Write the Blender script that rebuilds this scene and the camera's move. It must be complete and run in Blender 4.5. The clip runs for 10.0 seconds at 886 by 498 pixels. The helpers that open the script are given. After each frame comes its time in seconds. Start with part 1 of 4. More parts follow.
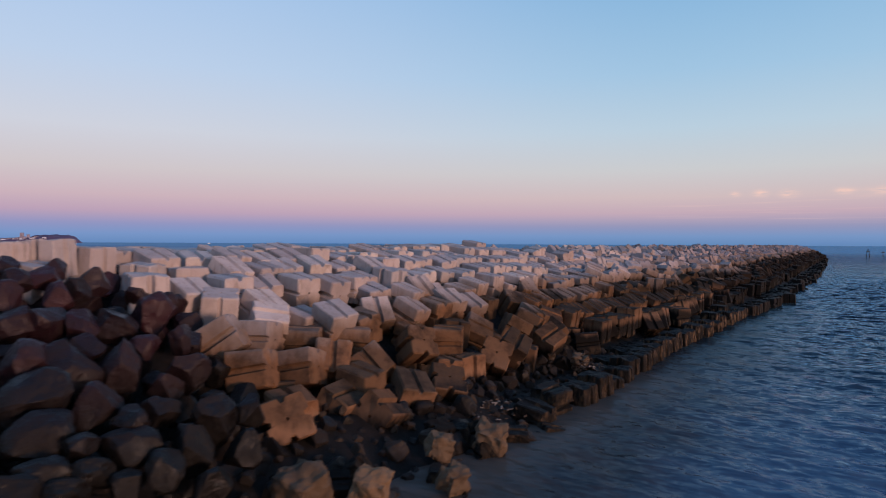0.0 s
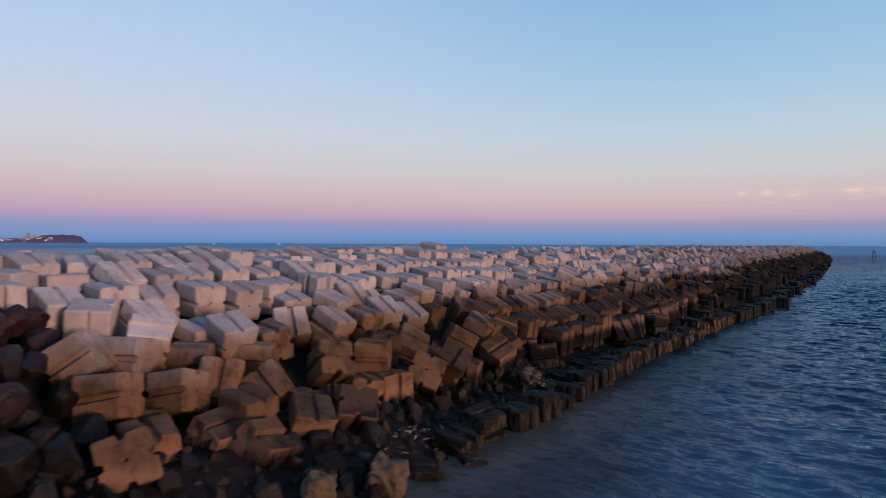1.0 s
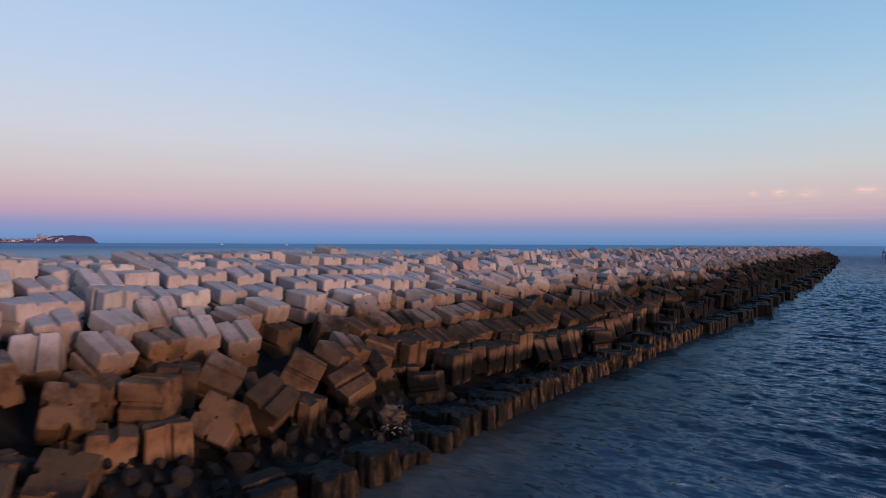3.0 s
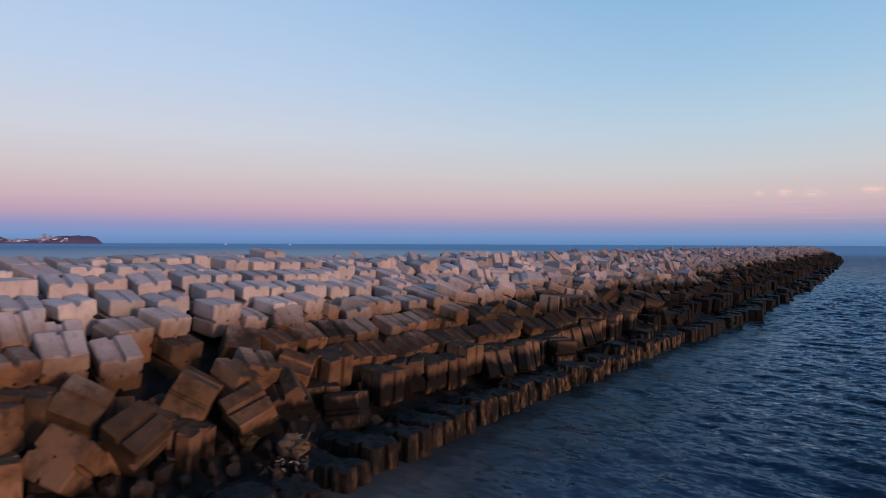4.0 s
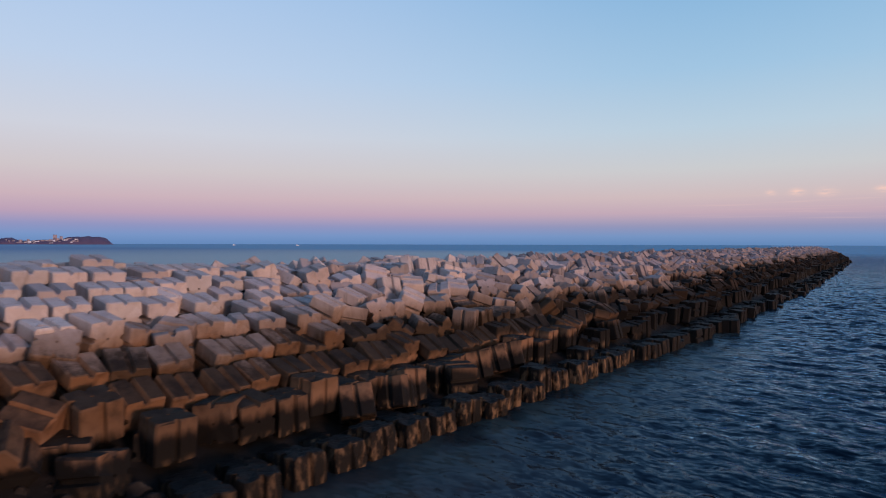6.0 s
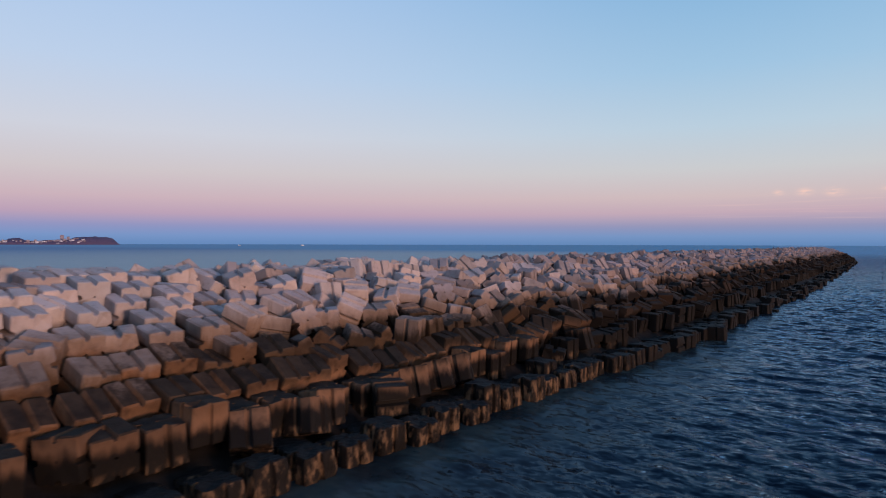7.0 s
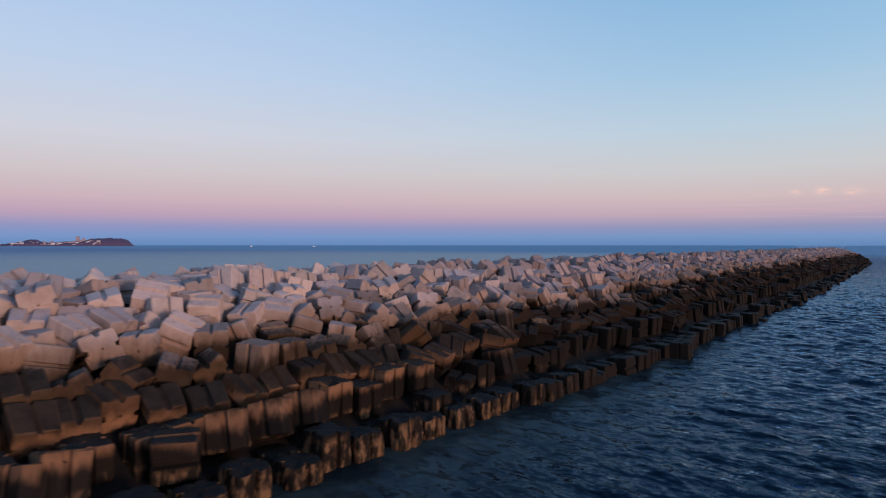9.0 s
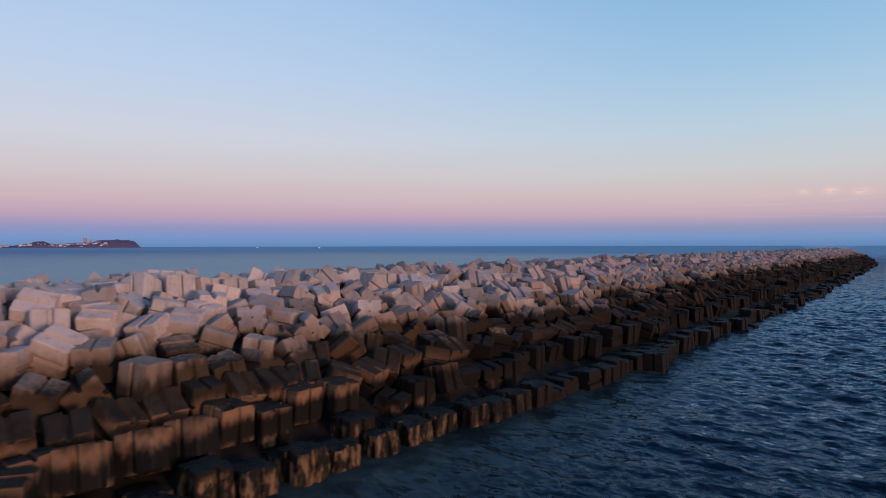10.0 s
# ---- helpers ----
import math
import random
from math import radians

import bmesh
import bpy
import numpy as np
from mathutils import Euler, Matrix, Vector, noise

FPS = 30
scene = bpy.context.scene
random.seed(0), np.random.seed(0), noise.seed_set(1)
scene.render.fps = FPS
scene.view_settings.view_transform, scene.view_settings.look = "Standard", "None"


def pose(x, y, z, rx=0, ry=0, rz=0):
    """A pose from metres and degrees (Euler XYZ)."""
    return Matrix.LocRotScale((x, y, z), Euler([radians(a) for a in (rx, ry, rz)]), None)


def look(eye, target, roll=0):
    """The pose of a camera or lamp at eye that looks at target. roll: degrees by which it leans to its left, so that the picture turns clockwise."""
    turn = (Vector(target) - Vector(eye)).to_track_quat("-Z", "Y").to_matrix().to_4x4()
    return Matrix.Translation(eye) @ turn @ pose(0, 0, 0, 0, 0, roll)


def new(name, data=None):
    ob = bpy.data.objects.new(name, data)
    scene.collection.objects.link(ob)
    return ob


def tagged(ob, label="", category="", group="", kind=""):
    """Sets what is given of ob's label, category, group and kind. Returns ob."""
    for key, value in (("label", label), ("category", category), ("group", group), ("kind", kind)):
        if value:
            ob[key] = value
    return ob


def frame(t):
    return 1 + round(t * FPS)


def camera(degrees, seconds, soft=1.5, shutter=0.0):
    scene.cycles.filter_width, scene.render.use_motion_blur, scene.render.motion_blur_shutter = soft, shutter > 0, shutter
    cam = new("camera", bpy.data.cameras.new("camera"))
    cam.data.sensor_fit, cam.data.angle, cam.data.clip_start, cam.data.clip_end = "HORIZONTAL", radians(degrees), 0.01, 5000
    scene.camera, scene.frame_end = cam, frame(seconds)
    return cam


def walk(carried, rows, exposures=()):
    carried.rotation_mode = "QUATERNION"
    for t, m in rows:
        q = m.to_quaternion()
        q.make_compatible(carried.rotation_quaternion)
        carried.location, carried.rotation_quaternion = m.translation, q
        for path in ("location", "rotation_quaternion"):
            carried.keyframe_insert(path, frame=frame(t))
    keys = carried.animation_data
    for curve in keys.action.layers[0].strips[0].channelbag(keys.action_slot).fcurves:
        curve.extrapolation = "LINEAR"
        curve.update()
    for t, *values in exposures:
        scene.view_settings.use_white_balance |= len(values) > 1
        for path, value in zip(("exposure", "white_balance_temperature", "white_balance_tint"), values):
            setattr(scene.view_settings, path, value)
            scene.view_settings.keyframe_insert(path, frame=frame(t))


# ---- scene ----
cam = camera(70.0, 10.0, soft=1.1, shutter=0.6)
PATH = [
    (0, (12.000, -0.000, 7.000), (6.000, 8.000, 6.907), 0.273),
    (0.5, (12.361, 2.272, 7.079), (6.327, 10.246, 6.986), 0.273),
    (1, (12.724, 4.556, 7.153), (6.656, 12.504, 7.061), 0.273),
    (1.5, (13.085, 6.800, 7.213), (6.987, 14.725, 7.121), 0.273),
    (2, (13.419, 9.058, 7.259), (7.294, 16.963, 7.168), 0.259),
    (2.5, (13.738, 11.338, 7.304), (7.582, 19.218, 7.214), 0.250),
    (4, (14.449, 18.057, 7.512), (8.208, 25.871, 7.423), 0.205),
    (4.5, (14.732, 20.234, 7.575), (8.463, 28.024, 7.485), 0.213),
    (5, (15.033, 22.452, 7.643), (8.735, 30.219, 7.556), 0.189),
    (5.5, (15.301, 24.716, 7.699), (8.974, 32.459, 7.613), 0.142),
    (7, (15.804, 31.906, 7.835), (9.376, 39.566, 7.752), 0.118),
    (7.5, (15.990, 34.253, 7.881), (9.512, 41.871, 7.801), 0.095),
    (8, (16.173, 36.612, 7.932), (9.656, 44.196, 7.855), 0.071),
    (8.5, (16.364, 38.973, 7.989), (9.808, 46.524, 7.913), 0.024),
    (9, (16.550, 41.304, 8.054), (9.961, 48.825, 7.981), 0.000),
    (9.5, (16.749, 43.648, 8.116), (10.124, 51.138, 8.052), -0.071),
    (10, (16.947, 46.037, 8.178), (10.282, 53.492, 8.119), -0.118),
]
walk(cam, [(t, look(eye, target, roll)) for t, eye, target, roll in PATH])

# ---- world and sun: dusk, the glow of the set sun beyond the open sea (+x), the earth's shadow on the other side ----
SUN_WAY = Vector((1.0, -0.04, 0.0)).normalized()
SUN_HEIGHT = radians(3.8)


def lin(r, g, b):
    """Linear colour from 0 to 255 display values."""
    return tuple(((c / 255 + 0.055) / 1.055) ** 2.4 if c > 10 else c / 255 / 12.92 for c in (r, g, b)) + (1.0,)


class Nodes:
    """Short hand for a node tree."""

    def __init__(self, tree):
        self.tree = tree
        tree.nodes.clear()

    def add(self, kind, **values):
        node = self.tree.nodes.new("ShaderNode" + kind)
        for key, value in values.items():
            if key == "op":
                node.operation = value
            elif key == "blend":
                node.blend_type = value
            elif key == "data":
                node.data_type = value
        return node

    def link(self, a, b):
        self.tree.links.new(a, b)

    def put(self, socket, value):
        if isinstance(value, (int, float, tuple)):
            socket.default_value = value
        else:
            self.link(value, socket)

    def math(self, op, a, b=0.0, c=0.0):
        n = self.add("Math", op=op)
        for socket, value in zip(n.inputs, (a, b, c)):
            self.put(socket, value)
        return n.outputs[0]

    def vmath(self, op, a, b=(0.0, 0.0, 0.0)):
        n = self.add("VectorMath", op=op)
        self.put(n.inputs[0], a)
        self.put(n.inputs[1], b)
        return n.outputs["Value"] if op in ("DOT_PRODUCT", "LENGTH", "DISTANCE") else n.outputs["Vector"]

    def ramp(self, fac, stops, smooth=False):
        n = self.add("ValToRGB")
        if smooth:
            n.color_ramp.interpolation = "EASE"
        els = n.color_ramp.elements
        while len(els) < len(stops):
            els.new(0.5)
        for e, (p, c) in zip(els, stops):
            e.position, e.color = p, c if len(c) == 4 else (*c, 1)
        self.put(n.inputs[0], fac)
        return n.outputs[0]

    def mix(self, fac, a, b, blend="MIX"):
        n = self.add("Mix", data="RGBA", blend=blend)
        n.clamp_factor = True
        self.put(n.inputs[0], fac)
        self.put(n.inputs[6], a)
        self.put(n.inputs[7], b)
        return n.outputs[2]

    def noise(self, vector, scale, detail=4.0, rough=0.55, distort=0.0):
        n = self.add("TexNoise")
        self.put(n.inputs["Vector"], vector)
        n.inputs["Scale"].default_value = scale
        n.inputs["Detail"].default_value = detail
        n.inputs["Roughness"].default_value = rough
        n.inputs["Distortion"].default_value = distort
        return n.outputs["Fac"]

    def span(self, value, a, b, lo=0.0, hi=1.0):
        n = self.add("MapRange")
        n.interpolation_type = "SMOOTHSTEP"
        self.put(n.inputs[0], value)
        for i, v in enumerate((a, b, lo, hi)):
            n.inputs[i + 1].default_value = v
        return n.outputs[0]


def make_world():
    world = bpy.data.worlds.new("dusk_sky")
    scene.world = world
    world.use_nodes = True
    n = Nodes(world.node_tree)
    way = n.add("TexCoord").outputs["Generated"]
    split = n.add("SeparateXYZ")
    n.link(way, split.inputs[0])
    up = split.outputs["Z"]
    flat = n.vmath("NORMALIZE", n.vmath("MULTIPLY", way, (1.0, 1.0, 0.0)))
    sunward = n.math("MULTIPLY_ADD", n.vmath("DOT_PRODUCT", flat, tuple(SUN_WAY)), 0.5, 0.5)
    anti = n.ramp(up, [(0.0, lin(102, 138, 188)), (0.012, lin(120, 149, 198)), (0.026, lin(144, 149, 193)),
                       (0.044, lin(188, 161, 184)), (0.066, lin(204, 178, 188)), (0.105, lin(208, 198, 202)),
                       (0.16, lin(207, 210, 222)), (0.25, lin(189, 208, 234)), (0.37, lin(169, 198, 234)), (0.62, lin(126, 170, 220)), (1.0, lin(92, 136, 196))])
    side = n.ramp(up, [(0.0, lin(100, 137, 185)), (0.012, lin(119, 149, 195)), (0.026, lin(147, 150, 185)),
                       (0.046, lin(196, 170, 184)), (0.07, lin(208, 188, 190)), (0.11, lin(203, 204, 207)),
                       (0.17, lin(186, 207, 223)), (0.25, lin(161, 197, 226)), (0.37, lin(133, 180, 220)), (0.62, lin(116, 162, 214)), (1.0, lin(92, 136, 196))])
    glow = n.ramp(up, [(0.0, lin(255, 150, 92)), (0.05, lin(255, 168, 112)), (0.12, lin(244, 190, 150)),
                       (0.24, lin(196, 196, 204)), (0.5, lin(150, 172, 206)), (1.0, lin(92, 136, 196))])
    sky = n.mix(n.span(sunward, 0.0, 0.36), anti, side)
    sky = n.mix(n.span(sunward, 0.45, 0.98), sky, glow)
    # small pink clouds low over the sea: bearing left of +y, height, half widths, all in radians
    bearing = n.math("ARCTAN2", n.math("MULTIPLY", split.outputs["X"], -1.0), split.outputs["Y"])
    wisp = n.noise(n.vmath("MULTIPLY", way, (30.0, 30.0, 160.0)), 1.0, 4, 0.6, 0.4)
    cover = None
    for a, e, wa, we in ((0.212, 0.0720, 0.006, 0.0030), (0.179, 0.0722, 0.008, 0.0040), (0.143, 0.0710, 0.010, 0.0045), (0.078, 0.0725, 0.010, 0.0036), (0.020, 0.0715, 0.026, 0.0046)):
        da = n.math("DIVIDE", n.math("SUBTRACT", bearing, a), wa)
        de = n.math("DIVIDE", n.math("SUBTRACT", up, e), we)
        one = n.math("EXPONENT", n.math("MULTIPLY", n.math("ADD", n.math("MULTIPLY", da, da), n.math("MULTIPLY", de, de)), -1.0))
        cover = one if cover is None else n.math("ADD", cover, one)
    cover = n.math("MULTIPLY", cover, n.span(wisp, 0.30, 0.62))
    streak = n.noise(n.vmath("MULTIPLY", way, (7.0, 7.0, 260.0)), 1.0, 3, 0.5, 0.2)
    belt = n.math("MULTIPLY", n.span(up, 0.026, 0.045), n.span(up, 0.075, 0.055))
    belt = n.math("MULTIPLY", belt, n.span(bearing, 0.42, 0.15))
    cover = n.math("ADD", n.math("MULTIPLY", cover, 1.2), n.math("MULTIPLY", n.math("MULTIPLY", belt, n.span(streak, 0.5, 0.75)), 0.3))
    sky = n.mix(n.math("MINIMUM", cover, 0.95), sky, lin(244, 204, 192))
    back = n.add("Background")
    n.link(sky, back.inputs[0])
    back.inputs[1].default_value = 1.0
    out = n.add("OutputWorld")
    n.link(back.outputs[0], out.inputs[0])


make_world()
sun = new("sun", bpy.data.lights.new("sun", "SUN"))
sun.data.energy, sun.data.angle, sun.data.color = 3.3, radians(13), (1.0, 0.59, 0.44)
sun.matrix_world = look((SUN_WAY * 100 + Vector((0, 0, 100 * math.tan(SUN_HEIGHT))))[:], (0, 0, 0))


# ---- materials ----
def material(name):
    m = bpy.data.materials.new(name)
    m.use_nodes = True
    n = Nodes(m.node_tree)
    b, out = n.add("BsdfPrincipled"), n.add("OutputMaterial")
    n.link(b.outputs[0], out.inputs[0])
    return m, n, b


def bump(n, b, height, strength, distance):
    k = n.add("Bump")
    k.inputs["Strength"].default_value, k.inputs["Distance"].default_value = strength, distance
    n.link(height, k.inputs["Height"])
    n.link(k.outputs[0], b.inputs["Normal"])


def piece_random(n):
    """A random number for each block, as an object or as an island of a joined mesh."""
    return n.math("FRACT", n.math("ADD", n.add("ObjectInfo").outputs["Random"], n.add("NewGeometry").outputs["Random Per Island"]))


def make_concrete():
    """Cast concrete: pale and dry above, stained brown by spray below, black with algae at the tide line; shade in the
    gaps is put into the dark tones too.
    """
    m, n, b = material("cast_concrete")
    place = n.add("NewGeometry").outputs["Position"]
    split = n.add("SeparateXYZ")
    n.link(place, split.inputs[0])
    rnd = piece_random(n)
    grain = n.noise(place, 1.3, 6, 0.65)
    fine = n.noise(place, 14.0, 4, 0.7)
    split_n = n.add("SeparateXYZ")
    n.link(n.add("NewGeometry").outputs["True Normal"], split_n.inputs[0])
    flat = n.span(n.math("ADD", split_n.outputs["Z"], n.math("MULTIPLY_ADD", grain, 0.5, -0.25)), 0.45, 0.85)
    other = n.math("FRACT", n.math("MULTIPLY", rnd, 17.3))
    dry = n.ramp(rnd, [(0.0, (0.2754, 0.2430, 0.2420)), (0.2, (0.4284, 0.3740, 0.3660)), (0.4, (0.3366, 0.3160, 0.3180)), (0.6, (0.4794, 0.4230, 0.4090)), (0.8, (0.3672, 0.3160, 0.3040)), (1.0, (0.5100, 0.4570, 0.4370))])
    dry = n.mix(n.span(grain, 0.42, 0.72), dry, n.mix(0.5, dry, (0.25, 0.22, 0.215, 1)))
    dry = n.mix(n.span(fine, 0.55, 0.8, 0.0, 0.4), dry, (0.22, 0.18, 0.165, 1))
    shade = n.ramp(other, [(0.0, (0.55, 0.55, 0.57)), (0.3, (1.0, 1.0, 1.0)), (0.55, (0.78, 0.78, 0.82)), (0.8, (1.05, 1.0, 0.97)), (1.0, (0.66, 0.60, 0.57))])
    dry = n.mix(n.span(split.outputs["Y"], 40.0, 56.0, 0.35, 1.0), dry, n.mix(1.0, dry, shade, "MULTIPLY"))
    # far blocks are coloured darker to stand for the shadows among them
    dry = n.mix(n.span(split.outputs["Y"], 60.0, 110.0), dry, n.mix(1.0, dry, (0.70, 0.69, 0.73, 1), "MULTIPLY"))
    runs = n.noise(n.vmath("MULTIPLY", place, (2.2, 2.2, 0.35)), 1.5, 4, 0.65)
    dry = n.mix(n.math("MULTIPLY", n.span(runs, 0.54, 0.70), 0.55), dry, (0.17, 0.135, 0.12, 1))
    level = n.math("ADD", split.outputs["Z"], n.math("MULTIPLY_ADD", n.noise(place, 0.30, 3), 1.6, -0.8))
    level = n.math("ADD", level, n.math("MULTIPLY_ADD", other, 0.8, -0.4))
    level = n.math("ADD", level, n.math("MULTIPLY_ADD", fine, 0.3, -0.15))
    level = n.math("ADD", level, n.math("MULTIPLY_ADD", runs, 0.9, -0.45))
    level = n.math("ADD", level, n.span(split.outputs["Y"], 38.0, 30.0, -0.12, -0.42))
    level = n.math("ADD", level, n.span(split.outputs["Y"], 42.0, 47.0, 0.0, -0.38))
    level = n.math("ADD", level, n.span(split.outputs["Y"], 49.0, 55.0, 0.0, 0.22))
    level = n.math("ADD", level, n.span(split.outputs["Y"], 22.0, 14.0, 0.0, 0.60))
    level = n.math("ADD", level, n.span(split.outputs["Y"], 30.0, 36.0, 0.0, -0.28))
    level = n.math("ADD", level, n.span(split.outputs["Y"], 80.0, 130.0, 0.0, -0.40))
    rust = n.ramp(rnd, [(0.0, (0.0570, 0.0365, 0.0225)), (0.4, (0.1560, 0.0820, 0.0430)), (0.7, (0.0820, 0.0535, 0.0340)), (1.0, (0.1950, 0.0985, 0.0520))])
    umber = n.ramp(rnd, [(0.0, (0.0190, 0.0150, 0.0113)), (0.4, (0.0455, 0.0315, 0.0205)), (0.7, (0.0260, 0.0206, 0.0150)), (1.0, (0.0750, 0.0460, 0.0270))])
    # the brown turns nearly black farther along the breakwater
    far_brown = n.ramp(rnd, [(0.0, (0.0050, 0.0040, 0.0036)), (0.6, (0.0095, 0.0070, 0.0053)), (1.0, (0.0270, 0.0175, 0.0118))])
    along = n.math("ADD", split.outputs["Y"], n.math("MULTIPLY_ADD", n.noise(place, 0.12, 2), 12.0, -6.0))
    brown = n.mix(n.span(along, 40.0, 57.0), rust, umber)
    brown = n.mix(n.span(along, 60.0, 80.0), brown, far_brown)
    brown = n.mix(n.span(grain, 0.42, 0.68), brown, n.mix(0.7, brown, (0.022, 0.015, 0.011, 1)))
    # a darker tone on the upward faces of the stained blocks
    top_tone = n.mix(n.span(grain, 0.40, 0.66), (0.0225, 0.0173, 0.0128, 1), (0.0083, 0.0067, 0.0060, 1))
    brown = n.mix(n.math("MULTIPLY", flat, n.span(split.outputs["Y"], 24.0, 37.0, 0.25, 0.88)), brown, top_tone)
    # a belt of rusty pink between the brown and the dry concrete
    mid_tone = n.ramp(rnd, [(0.0, (0.132, 0.100, 0.082)), (0.35, (0.206, 0.146, 0.115)), (0.7, (0.158, 0.121, 0.101)), (1.0, (0.236, 0.165, 0.125))])
    mid_tone = n.mix(n.span(grain, 0.42, 0.70), mid_tone, n.mix(0.5, mid_tone, (0.090, 0.066, 0.056, 1)))
    colour = n.mix(n.span(level, 2.95, 3.55), brown, mid_tone)
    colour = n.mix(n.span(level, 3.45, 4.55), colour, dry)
    # algae at the tide line; its near-black also carries the shade of the gaps
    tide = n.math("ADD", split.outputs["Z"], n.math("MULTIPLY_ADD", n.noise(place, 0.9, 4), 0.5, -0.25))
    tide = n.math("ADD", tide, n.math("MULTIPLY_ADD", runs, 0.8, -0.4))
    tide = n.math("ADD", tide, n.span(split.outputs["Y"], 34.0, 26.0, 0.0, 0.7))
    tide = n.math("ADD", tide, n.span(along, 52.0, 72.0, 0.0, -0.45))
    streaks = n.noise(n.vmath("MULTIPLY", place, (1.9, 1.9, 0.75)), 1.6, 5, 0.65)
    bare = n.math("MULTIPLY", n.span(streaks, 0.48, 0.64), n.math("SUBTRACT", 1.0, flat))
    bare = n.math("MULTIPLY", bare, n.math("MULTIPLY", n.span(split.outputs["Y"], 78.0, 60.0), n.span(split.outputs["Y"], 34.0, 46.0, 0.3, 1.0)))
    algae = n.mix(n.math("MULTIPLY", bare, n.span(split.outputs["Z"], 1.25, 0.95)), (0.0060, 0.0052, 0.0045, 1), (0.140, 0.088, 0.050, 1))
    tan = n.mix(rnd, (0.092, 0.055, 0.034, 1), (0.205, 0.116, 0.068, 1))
    tan = n.mix(n.span(along, 60.0, 74.0), tan, far_brown)
    tan = n.mix(flat, tan, top_tone)
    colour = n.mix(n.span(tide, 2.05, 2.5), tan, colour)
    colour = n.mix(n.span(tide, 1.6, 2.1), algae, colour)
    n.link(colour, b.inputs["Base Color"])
    n.link(n.span(level, 0.3, 1.8, 0.7, 0.92), b.inputs["Roughness"])
    b.inputs["Specular IOR Level"].default_value = 0.15
    bump(n, b, n.math("ADD", grain, n.math("MULTIPLY", fine, 0.3)), 0.6, 0.08)
    return m


def make_rock(name, tones, rough, wet=0.0, shaded_foot=False):
    m, n, b = material(name)
    place = n.add("NewGeometry").outputs["Position"]
    rnd = piece_random(n)
    grain = n.noise(place, 1.6, 6, 0.65)
    fine = n.noise(place, 12.0, 4, 0.7)
    colour = n.ramp(rnd, [(i / (len(tones) - 1), c) for i, c in enumerate(tones)])
    colour = n.mix(n.span(grain, 0.4, 0.75), colour, n.mix(0.55, colour, (0.02, 0.016, 0.016, 1)))
    colour = n.mix(n.span(fine, 0.62, 0.8, 0.0, 0.3), colour, (0.06, 0.045, 0.042, 1))
    split = n.add("SeparateXYZ")
    n.link(place, split.inputs[0])
    # shade low in the heap is put into the colour, darker downwards
    if shaded_foot:
        shade_height = n.math("ADD", split.outputs["Z"], n.math("MULTIPLY_ADD", grain, 1.6, -0.8))
        colour = n.mix(n.span(shade_height, 2.1, 4.7), (0.0055, 0.0048, 0.0045, 1), colour)
    n.link(colour, b.inputs["Base Color"])
    n.link(n.span(grain, 0.35, 0.6, rough - wet, rough), b.inputs["Roughness"])
    b.inputs["Specular IOR Level"].default_value = 0.22
    bump(n, b, n.math("ADD", grain, n.math("MULTIPLY", fine, 0.3)), 0.6, 0.12)
    return m


